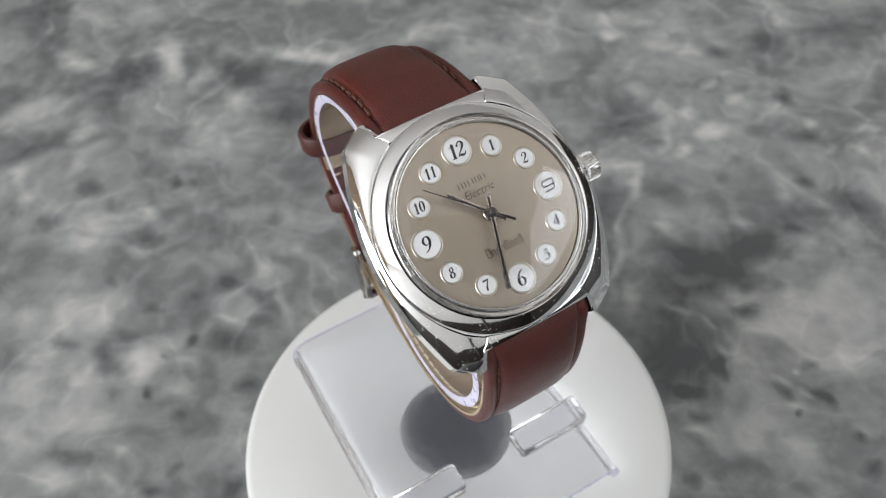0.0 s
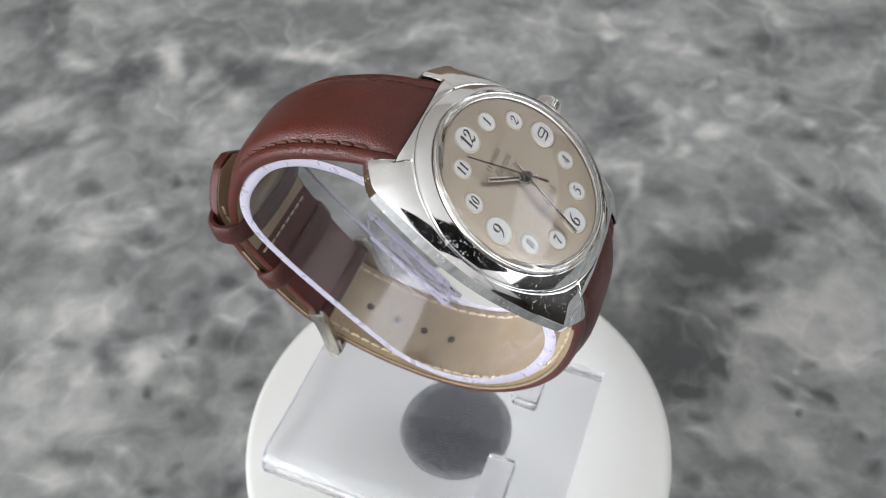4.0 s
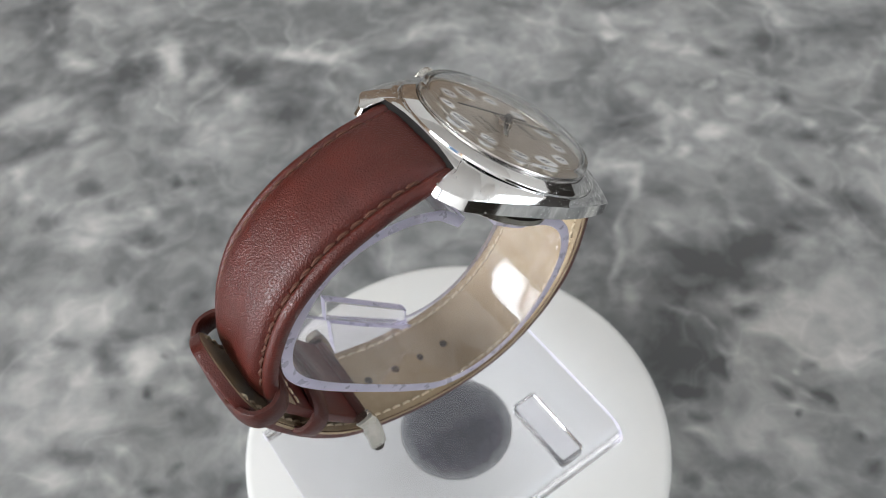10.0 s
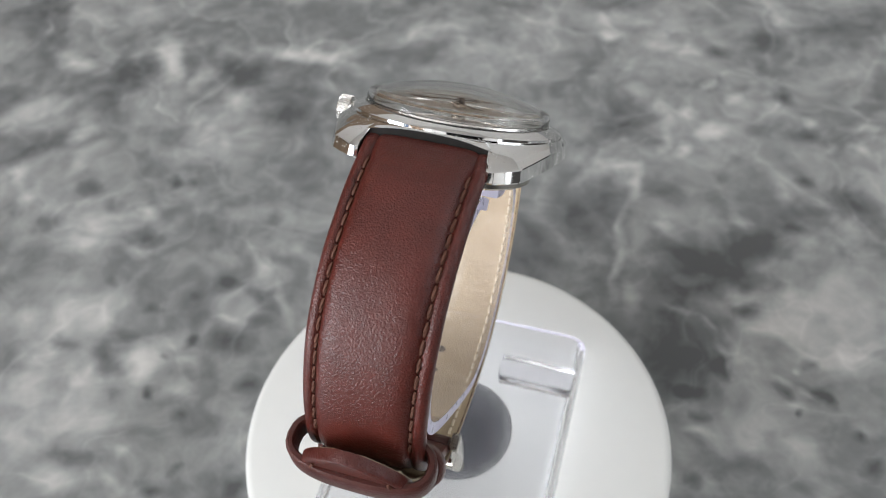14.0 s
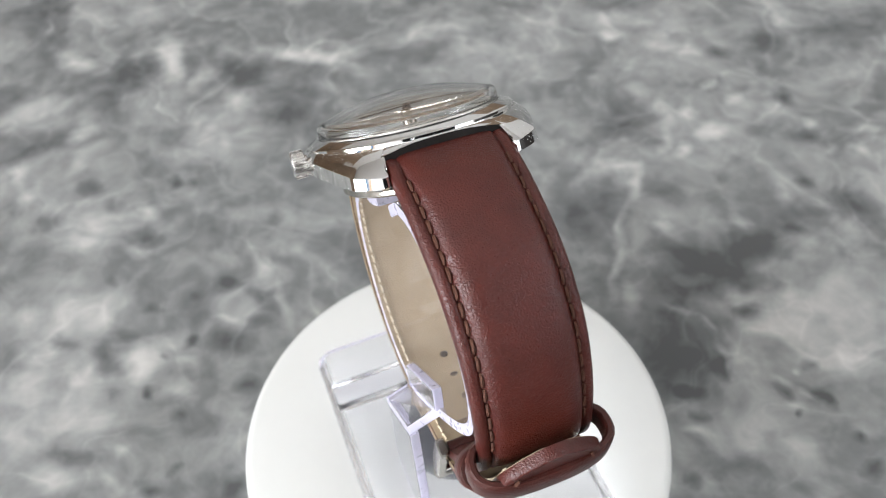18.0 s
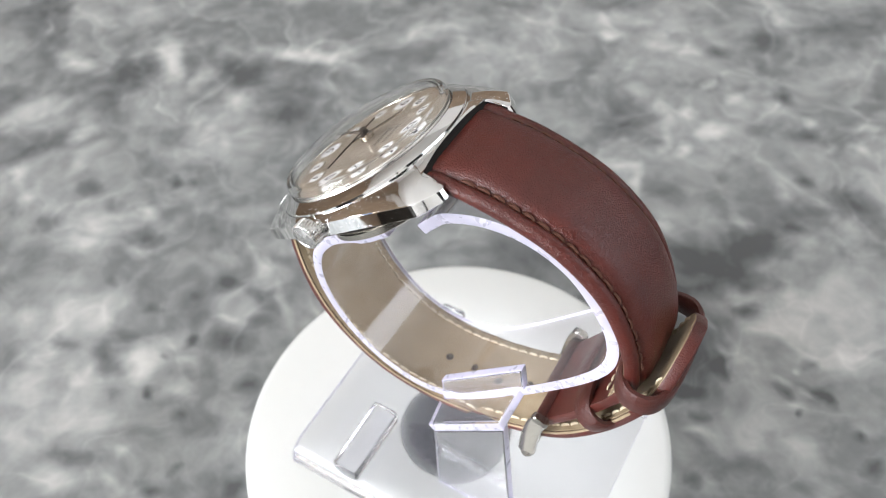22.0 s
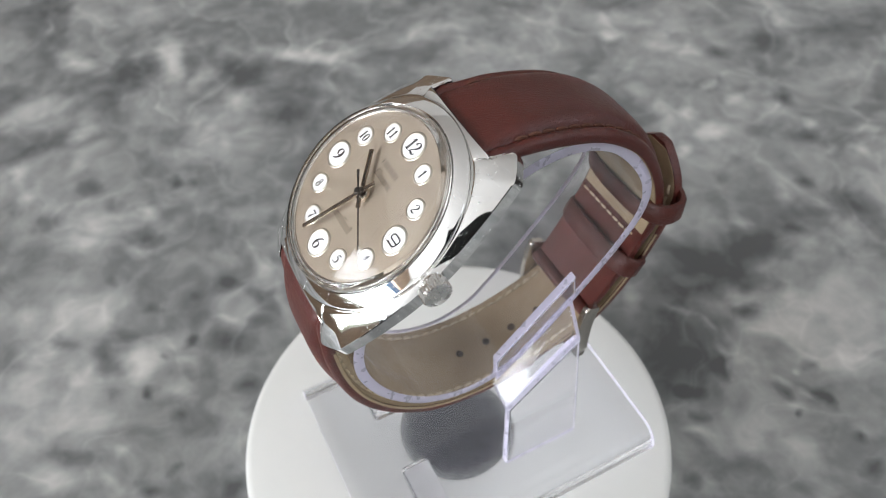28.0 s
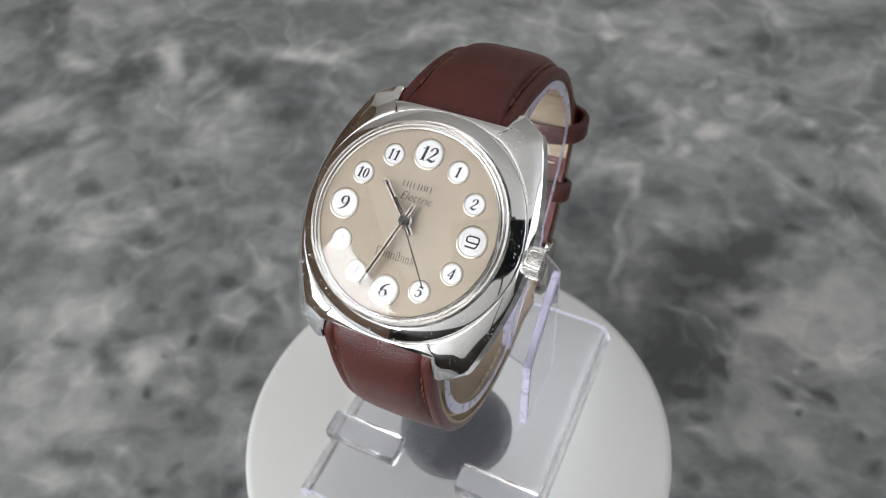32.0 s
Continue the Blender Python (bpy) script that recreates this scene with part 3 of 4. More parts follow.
# one quarter of the case's plan: x, y, angle on the bezel, height of the top edge, flare and depth of the flank below it
CASE_FLANK = [(18.15, 0.0, 0.0, -2.35, 0.35, 2.1), (17.9, 4.0, 12.0, -2.4, 0.35, 2.1), (17.2, 8.0, 24.0, -2.7, 0.35, 2.05), (16.15, 12.0, 35.0, -3.25, 0.32, 2.0), (15.0, 15.4, 44.5, -3.85, 0.3, 1.95),
              (14.4, 17.0, 49.5, -4.15, 0.3, 1.9)]
CASE_LUG = [(14.2, 17.55, 51.3, -4.26, 0.28, 1.85), (13.95, 17.95, 52.2, -4.36, 0.25, 1.8), (13.6, 18.3, 53.2, -4.44, 0.22, 1.75), (12.4, 19.15, 56.0, -4.66, 0.2, 1.7), (11.2, 19.95, 58.5, -4.85, 0.2, 1.6),
            (10.5, 20.35, 59.7, -4.93, 0.15, 1.55), (9.95, 20.45, 60.6, -4.95, 0.1, 1.5), (9.55, 20.25, 61.3, -4.88, 0.0, 1.5)]
CASE_NOTCH = [(9.5, 19.6, 62.0, -4.27, 0.0, 2.2), (9.55, 18.4, 62.8, -3.25, 0.0, 2.6), (9.6, 17.75, 63.4, -2.78, 0.0, 2.8), (9.45, 17.58, 63.9, -2.62, 0.0, 2.8), (6.5, 17.55, 70.5, -2.1, 0.0, 3.1),
              (4.3, 17.55, 77.0, -1.82, 0.0, 3.4), (2.1, 17.55, 83.5, -1.72, 0.0, 3.5), (0.0, 17.55, 90.0, -1.68, 0.0, 3.5)]


def full_outline():
    flank, _ = smooth_path(CASE_FLANK, 0.9)
    q = [tuple(p) for p in flank] + CASE_LUG + CASE_NOTCH
    out = list(q)
    out += [(-x, y, 180 - a, *r) for x, y, a, *r in q[-2::-1]]
    out += [(-x, -y, 180 + a, *r) for x, y, a, *r in q[1:]]
    out += [(x, -y, 360 - a, *r) for x, y, a, *r in q[-2:0:-1]]
    return out


def crisp_rings(me, n, rings):
    """Keeps the edges along some rings of a loft sharp, and the face above them smooth."""
    for e in me.edges:
        a, b = e.vertices[0] // n, e.vertices[1] // n
        if a == b and a in rings:
            e.use_edge_sharp = True
        elif 4 <= min(a, b) and max(a, b) <= rings[0]:
            e.use_edge_sharp = False


def build_case(root):
    o = full_outline()
    n = len(o)

    def circle(r, z):
        return [(r * math.cos(radians(p[2])), r * math.sin(radians(p[2])), z) for p in o]
    # outward directions along the plan, from the neighbours of each point
    outward = []
    for i in range(n):
        d = Vector((o[(i + 1) % n][0] - o[i - 1][0], o[(i + 1) % n][1] - o[i - 1][1])).normalized()
        outward.append((d.y, -d.x))
    outward = [(0.0, 0.0) if abs(p[0]) < 9.7 and abs(p[1]) > 17 else w for p, w in zip(o, outward)]
    recess = [abs(p[0]) < 9.65 and 17 < abs(p[1]) < 20.3 and p[4] == 0 for p in o]
    seam = circle(17.3, -1.5)
    edge = [(p[0] - 0.07 * w[0], p[1] - 0.07 * w[1], p[3] + 0.03) for p, w in zip(o, outward)]
    rings = [circle(14.0, -1.2), circle(15.0, -1.2), circle(17.15, -1.75), circle(17.25, -1.75), seam]
    for k in (0.14, 0.28, 0.42, 0.56, 0.7, 0.85):
        ring = []
        for a, b in zip(seam, edge):
            reach = math.hypot(b[0] - a[0], b[1] - a[1])
            # the face bows out slightly along the flanks and bends down over the lugs
            bow = math.sin(math.pi * k) * (0.22 * min(1.0, reach / 4) + 0.22 * (reach / 5.1) ** 2 * ease(abs(b[1]), 15.0, 20.0))
            ring.append((a[0] + (b[0] - a[0]) * k, a[1] + (b[1] - a[1]) * k, a[2] + (b[2] - a[2]) * k + bow))
        rings.append(ring)
    top_rings = len(rings)
    rings += [edge, [(p[0] + 0.03 * w[0], p[1] + 0.03 * w[1], p[3] - 0.08) for p, w in zip(o, outward)]]
    foot = [(p[0] + p[4] * w[0], p[1] + p[4] * w[1] * (0.3 if r else 1), p[3] - p[5]) for p, w, r in zip(o, outward, recess)]
    rings.append(foot)
    rings.append([(p[0] * 0.97, p[1] * (0.9 if r else 0.975), p[2] - 0.35) for p, r in zip(foot, recess)])
    rings.append([(p[0] * 0.80, p[1] * (0.78 if r else 0.80), -6.9) for p, r in zip(o, recess)])
    rings.append([(p[0] * 0.72, p[1] * 0.74, -8.2) for p in o])
    v, f = loft(rings, cap=(True, True))
    me = mesh_of("case", v, f, (CHROME, CASE_SHADE), 27, SEAT)
    # shade painted on: lug recesses and underside take the near-black material
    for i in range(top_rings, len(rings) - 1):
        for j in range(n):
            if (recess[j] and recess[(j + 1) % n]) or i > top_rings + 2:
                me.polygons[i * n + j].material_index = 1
    crisp_rings(me, n, (top_rings, top_rings + 1, top_rings + 2))
    part("case", me, root, "polished chrome cushion-shaped watch case, lightly scratched")
    # bezel ring, a polished cone with a step on its inside
    m = 128
    prof = [(15.05, -0.9), (15.05, -0.35), (15.12, -0.22), (15.3, -0.2), (17.0, -0.98), (17.16, -1.12), (17.2, -1.6), (16.6, -1.7)]
    rings = [[(r * math.cos(2 * math.pi * j / m), r * math.sin(2 * math.pi * j / m), z) for j in range(m)] for r, z in prof]
    v, f = loft(rings, cap=(False, False))
    part("bezel", mesh_of("bezel", v, f, CHROME, 25, SEAT), root, "polished chrome bezel ring")
    prof = [(0, -8.3), (13.0, -8.3), (13.4, -8.6), (13.4, -9.6), (12.8, -10.0), (0, -10.2)]
    v, f = lathe(prof, 96)
    part("case_back", mesh_of("case_back", v, f, STEEL), root, "round steel case back")


def build_crystal(root):
    rad, rise = 15.0, 2.85
    rr = (rad * rad + rise * rise) / (2 * rise)

    def cap(r, top):
        return top + math.sqrt(rr * rr - r * r) - rr
    prof = [(0, 4.35)] + [(rad * 0.95 * k / 14, cap(rad * 0.95 * k / 14, 4.35)) for k in range(1, 15)]
    prof += [(rad * 0.972, 1.75), (rad * 0.99, 1.4), (rad, 1.0), (rad, -0.25), (rad - 0.5, -0.3), (rad - 0.95, 0.2), (rad - 1.0, 0.9)]
    prof += [((rad - 1.2) * k / 14, cap((rad - 1.2) * k / 14, 3.45)) for k in range(14, -1, -1)]
    v, f = lathe(prof, 128)
    ob = part("crystal", mesh_of("crystal", v, f, CRYSTAL, 50, SEAT), root, "domed clear plastic crystal")
    ob.visible_shadow = False


def ring_path(cx, cy, rx, ry, thick, thin):
    """A closed pen stroke, heavy at the sides and light above and below."""
    out = []
    for k in range(13):
        a = 2 * math.pi * k / 12
        out.append((cx + rx * math.cos(a), cy + ry * math.sin(a), thin + (thick - thin) * abs(math.cos(a)) ** 1.5))
    return out


SIX = [(0.2, 0.45, 0.06), (0.0, 0.36, 0.09), (-0.18, 0.1, 0.16), (-0.22, -0.15, 0.18), (-0.15, -0.38, 0.13), (0.0, -0.47, 0.06), (0.16, -0.38, 0.12), (0.21, -0.2, 0.17), (0.14, -0.02, 0.11), (0.0, 0.04, 0.06), (-0.15, -0.06, 0.05)]
# pen strokes of the numerals, each a row of x, y and breadth, in a box one high
DIGITS = {
    "0": [ring_path(0, 0, 0.19, 0.44, 0.18, 0.06)],
    "1": [[(0.03, -0.48, 0.19), (0.03, 0.0, 0.18), (0.03, 0.48, 0.19)], [(0.05, 0.45, 0.07), (-0.08, 0.33, 0.06), (-0.2, 0.27, 0.05)], [(-0.14, -0.46, 0.06), (0.2, -0.46, 0.06)]],
    "2": [[(-0.2, 0.2, 0.17), (-0.19, 0.3, 0.13), (-0.08, 0.45, 0.07), (0.1, 0.43, 0.12), (0.19, 0.25, 0.18), (0.08, 0.02, 0.13), (-0.12, -0.22, 0.08), (-0.26, -0.44, 0.06)],
          [(-0.26, -0.42, 0.06), (-0.12, -0.36, 0.12), (0.06, -0.42, 0.17), (0.2, -0.4, 0.1), (0.28, -0.24, 0.05)]],
    "4": [[(0.12, 0.48, 0.06), (-0.28, -0.16, 0.07)], [(-0.3, -0.18, 0.08), (0.3, -0.18, 0.08)], [(0.1, 0.48, 0.15), (0.1, -0.48, 0.18)]],
    "5": [[(-0.14, 0.43, 0.1), (0.05, 0.4, 0.13), (0.24, 0.46, 0.06)], [(-0.14, 0.44, 0.05), (-0.18, 0.04, 0.05)],
          [(-0.18, 0.04, 0.05), (-0.02, 0.13, 0.08), (0.16, 0.03, 0.15), (0.21, -0.18, 0.18), (0.12, -0.4, 0.1), (-0.04, -0.47, 0.06), (-0.16, -0.42, 0.1), (-0.2, -0.34, 0.15)]],
    "6": [SIX],
    "7": [[(-0.26, 0.26, 0.05), (-0.22, 0.4, 0.12), (-0.04, 0.38, 0.15), (0.12, 0.38, 0.1), (0.26, 0.46, 0.06)], [(0.26, 0.46, 0.05), (0.1, 0.12, 0.1), (-0.02, -0.2, 0.17), (-0.05, -0.48, 0.2)]],
    "8": [ring_path(0, 0.24, 0.15, 0.2, 0.13, 0.06), ring_path(0, -0.23, 0.19, 0.23, 0.16, 0.06)],
    "9": [[(-x, -y, w) for x, y, w in SIX]],
}


def nib(strokes, size, dx, z, slant=0.16):
    """Flat pen strokes of changing breadth on the dial."""
    out = []
    for k, stroke in enumerate(strokes):
        pts, _ = smooth_path(stroke, 0.05)
        t = np.gradient(pts[:, :2], axis=0)
        t /= np.linalg.norm(t, axis=1)[:, None]
        rings = []
        for (x, y, w), (tx, ty) in zip(pts, t):
            h = z + 0.006 * k
            a, b = (x - ty * w / 2, y + tx * w / 2), (x + ty * w / 2, y - tx * w / 2)
            rings.append([((p[0] + slant * p[1]) * size + dx, p[1] * size, zz) for p, zz in ((a, h), (b, h), (b, h + 0.015), (a, h + 0.015))])
        out.append(loft(rings))
    return join(out)


def build_dial(root):
    v, f = lathe([(0, -0.5), (13.75, -0.5), (13.75, -0.08), (13.65, 0.0), (0, 0.0)], 128)
    dial = part("dial", mesh_of("dial", v, f, DIAL), root, "brushed champagne metal dial")
    n = 128
    prof = [(13.72, -0.3), (13.8, 0.12), (13.98, 0.2), (14.06, 0.06), (14.14, 0.06), (14.24, 0.2), (14.42, 0.2), (14.52, 0.02), (14.62, 0.02), (14.7, 0.12), (14.86, 0.06), (14.95, -0.15), (15.0, -0.55), (13.72, -0.55)]
    rings = [[(r * math.cos(2 * math.pi * j / n), r * math.sin(2 * math.pi * j / n), z) for j in range(n)] for r, z in prof + prof[:1]]
    v, f = loft(rings, cap=(False, False))
    part("rehaut", mesh_of("rehaut", v, f, SILVER, 22, pose(0.15, 0, 0)), root, "stepped bright metal ring round the dial")
    for h in range(1, 13):
        big = h % 3 == 0
        r, white = (2.36, 1.98) if big else (1.72, 1.38)
        a = radians(90 - 30 * h)
        at = (10.3 * math.cos(a), 10.3 * math.sin(a))
        v, f = lathe([(0, 0.01), (r, 0.01), (r - 0.03, 0.05), (r - 0.10, 0.10), (r - 0.2, 0.125), (white + 0.06, 0.12), (white, 0.07), (0, 0.07)], 48)
        marker = part("hour_marker", mesh_of("hour_marker", v, f, RING_METAL), root, "round white hour marker in a metal ring")
        marker.location = Vector((at[0], at[1], 0.0)) * MM
        v, f = lathe([(0, 0.05), (white - 0.01, 0.05), (white - 0.03, 0.10), (0, 0.10)], 48)
        part("enamel_disc", mesh_of("enamel_disc", v, f, ENAMEL), marker, "white enamel disc")
        if h == 3:
            v, f = join([strip(p, q, 0.07, 0.10, 0.15) for p, q in (((-1.35, -0.95), (-1.35, 1.0)), ((-1.35, 1.0), (1.45, 1.0)), ((1.45, 1.0), (1.45, -0.95)), ((1.45, -0.95), (-1.35, -0.95)))])
            part("date_window", mesh_of("date_window", v, f, RING_METAL, 0), marker, "framed date window")
            v, f = nib([[(-0.75, -0.78, 0.24), (0.55, -0.78, 0.24), (0.9, -0.45, 0.24), (0.9, 0.45, 0.24), (0.6, 0.75, 0.24), (-0.6, 0.75, 0.24), (-0.9, 0.5, 0.24), (-0.9, 0.2, 0.24), (-0.6, -0.1, 0.24), (0.85, -0.1, 0.24)]],
                       1.0, 0.0, 0.115)
            part("date_numeral", mesh_of("date_numeral", v, f, INK, 0), marker, "black squared date numeral 9")
        else:
            size = 2.3 if big else 1.65
            v, f = join([nib(DIGITS[c], size, size * 0.56 * (k - (len(str(h)) - 1) / 2), 0.115) for k, c in enumerate(str(h))])
            part("numeral", mesh_of("numeral", v, f, INK, 0), marker, "black numeral " + str(h))
    # lettering: the maker's mark and the model's mark as plain bars, the word between them as letters
    for k in range(5):
        w = (0.62, 0.0, 0.72, 0.5, 0.62)[k]
        x = (-2.0, -1.2, -0.3, 0.8, 1.75)[k]
        v, f = join([strip((x + d * w / 2, 4.95), (x + d * w / 2, 5.7), 0.13) for d in ((-1, 1) if w else (0,))])
        part("maker_mark", mesh_of("maker_mark", v, f, BROWN_INK, 0), root)
    tx = part("lettering", words("Electric", 1.75, BROWN_INK, "lettering", 0.25, -0.012, 0.95, 0.012, 1.0), root, "dark brown lettering on the dial")
    tx.location = Vector((0.25, 3.6, 0.025)) * MM
    for k in range(8):
        w, hh = (0.55, 0.45, 0.45, 0.45, 0.4, 0.42, 0.42, 0.3)[k], (1.25, 0.8, 0.8, 0.8, 1.25, 0.8, 0.8, 1.2)[k]
        x = -2.75 + 0.78 * k
        y = -5.35 + (hh - 0.8) / 2
        v, f = join([strip((x - w / 2, y - hh / 2), (x - w / 2, y + hh / 2), 0.10), strip((x - w / 2, y + hh / 2), (x + w / 2, y + hh / 2), 0.10),
                     strip((x + w / 2, y + hh / 2), (x + w / 2, y - hh / 2), 0.10)] + ([strip((x - w / 2, y - hh / 2), (x + w / 2, y - hh / 2), 0.10)] if k in (0, 4) else []))
        part("model_mark", mesh_of("model_mark", v, f, BROWN_INK, 0), root)


def strip(a, b, w, z0=0.015, z1=0.04):
    """A thin flat bar between two points of the dial."""
    a, b = Vector((*a, 0)), Vector((*b, 0))
    d = (b - a).normalized()
    nrm = Vector((-d.y, d.x, 0)) * (w / 2)
    a, b = a - d * (w / 2), b + d * (w / 2)
    ring = [a - nrm, b - nrm, b + nrm, a + nrm]
    return loft([[(p.x, p.y, z0) for p in ring], [(p.x, p.y, z1) for p in ring]])


def hand(name, root, label, bars, material):
    """A hand along +y, out of flat tapered bars (x, y0, y1, width at foot, width at tip, z, material index)."""
    verts, faces, idx = [], [], []
    for x, y0, y1, w0, w1, z in bars:
        lo = [(x - w0 / 2, y0, z), (x + w0 / 2, y0, z), (x + w1 / 2, y1, z), (x - w1 / 2, y1, z)]
        hi = [(p[0] * 1.0, p[1], p[2] + 0.16) for p in lo]
        v, f = loft([lo, hi])
        k = len(verts)
        verts += v
        faces += [tuple(i + k for i in q) for q in f]
    return part(name, mesh_of(name, verts, faces, material, 0), root, label)


def build_pointers(root):
    hour = hand("hour_hand", root, "short polished baton hour hand with a dark groove",
                [(-0.27, -2.3, 6.9, 0.26, 0.24, 0.9), (0.27, -2.3, 6.9, 0.26, 0.24, 0.9), (0, 6.75, 7.0, 0.78, 0.74, 0.9), (0, -2.4, -2.15, 0.8, 0.8, 0.9)], HAND_EDGE)
    minute = hand("minute_hand", root, "long polished baton minute hand with a dark groove",
                  [(-0.25, -2.7, 11.0, 0.24, 0.2, 1.25), (0.25, -2.7, 11.0, 0.24, 0.2, 1.25), (0, 10.9, 11.15, 0.72, 0.66, 1.25), (0, -2.8, -2.55, 0.74, 0.74, 1.25)], HAND_EDGE)
    for one, z, tip in ((hour, 0.9, 6.8), (minute, 1.25, 10.9)):
        v, f = loft([[(-0.15, -2.3, h), (0.15, -2.3, h), (0.15, tip, h), (-0.15, tip, h)] for h in (z + 0.02, z + 0.09)])
        part("groove", mesh_of("groove", v, f, HAND_METAL, 0), one, "dark groove")
    v, f = lathe([(0, 0.3), (1.15, 0.3), (1.15, 1.0), (1.05, 1.1), (0.9, 1.1), (0, 1.1)], 32)
    part("hub_ring", mesh_of("hub_ring", v, f, HAND_EDGE), root, "polished ring under the hub")
    second = hand("second_hand", root, "thin dark sweep second hand", [(0, -3.4, 10.4, 0.24, 0.13, 1.65), (0, -3.6, -1.6, 0.42, 0.3, 1.65)], HAND_METAL)
    v, f = lathe([(0, 0.4), (0.75, 0.4), (0.75, 1.5), (0.64, 1.6), (0.62, 1.95), (0.48, 2.1), (0, 2.12)], 32)
    part("hand_hub", mesh_of("hand_hub", v, f, HAND_METAL), root, "dark round centre hub")
    return hour, minute, second


def build_crown(root):
    n = 120
    rings = []
    for x, r, flute in ((17.3, 1.2, 0), (18.05, 1.2, 0), (18.1, 1.9, 0), (18.2, 2.2, 0.5), (18.35, 2.28, 1), (20.0, 2.28, 1), (20.15, 2.2, 0.5), (20.25, 2.0, 0), (20.25, 1.75, 0), (20.17, 1.65, 0),
                        (20.25, 1.3, 0), (20.36, 0.7, 0), (20.4, 0.05, 0)):
        rings.append([(x, (r - flute * (0.0, 0.28, 0.28, 0.0)[j % 4]) * math.cos(2 * math.pi * j / n), -3.05 + (r - flute * (0.0, 0.28, 0.28, 0.0)[j % 4]) * math.sin(2 * math.pi * j / n)) for j in range(n)])
    v, f = loft(rings)
    part("crown", mesh_of("crown", v, f, CROWN_METAL, 30, SEAT), root, "finely fluted chrome winding crown with a domed end")


UPPER = [(16.7, -5.3), (18.4, -5.9), (21.2, -7.9), (26.1, -13), (30.6, -19.4), (33.1, -27.3), (32.9, -34.4), (31.0, -41.4), (27.5, -46.8), (20, -51.2), (12, -54.6), (5, -57)]
LOWER = [(-16.7, -5.3), (-18.4, -6.0), (-21.4, -9.6), (-26, -18), (-28.6, -27), (-28.5, -36), (-25.4, -44.5), (-19, -51.3), (-11, -56), (-3, -58.8), (5, -60.2), (12, -59.2), (20, -56.2),
         (27.6, -51.9), (33.4, -47.4), (38.4, -42.6)]


def strap_sections(pad):
    """Cross-section of a padded strap: (share of half width, height share)."""
    if pad:
        half = [(0.985, 0.0), (1.0, 0.10), (1.0, 0.26), (0.985, 0.40), (0.95, 0.51), (0.90, 0.575), (0.85, 0.58), (0.815, 0.52), (0.785, 0.43), (0.76, 0.52), (0.73, 0.67), (0.68, 0.79), (0.61, 0.89), (0.51, 0.955),
                (0.37, 0.99), (0.2, 1.0)]
    else:
        half = [(0.985, 0.0), (1.0, 0.10), (1.0, 0.70), (0.99, 0.86), (0.96, 0.96), (0.91, 1.0), (0.85, 1.0), (0.815, 0.97), (0.785, 0.93), (0.76, 0.97), (0.73, 1.0), (0.68, 1.0), (0.61, 1.0), (0.51, 1.0),
                (0.37, 1.0), (0.2, 1.0)]
    return half + [(0.0, 1.0)] + [(-x, h) for x, h in half[::-1]]


def ease(u, a, b):
    k = min(1.0, max(0.0, (u - a) / (b - a)))
    return k * k * (3 - 2 * k)


def stitch_row(path, side, share, width, height, start, end, pitch=2.1, length=1.6, r=0.27, out_way=1):
    """Short thread stitches along the strap, bowed outwards (1) or inwards (-1)."""
    t, nrm = frames_2d(path)
    step = np.concatenate([[0], np.cumsum(np.linalg.norm(np.diff(path, axis=0), axis=1))])
    out = []
    s = start
    while s + length < min(end, step[-1]):
        pts = []
        for q, lift in ((0, -0.10), (0.2, 0.14), (0.5, 0.22), (0.8, 0.14), (1, -0.10)):
            d = s + q * length
            u = d / step[-1]
            p = np.array([np.interp(d, step, path[:, k]) for k in (0, 1)])
            nn = np.array([np.interp(d, step, nrm[:, k]) for k in (0, 1)])
            h = height(u) + out_way * lift
            pts.append((side * share * width(u) / 2 + 0.10 * (q - 0.5), p[0] + nn[0] * h, p[1] + nn[1] * h))
        out.append(tube(pts, r, 5))
        s += pitch
    return join(out)


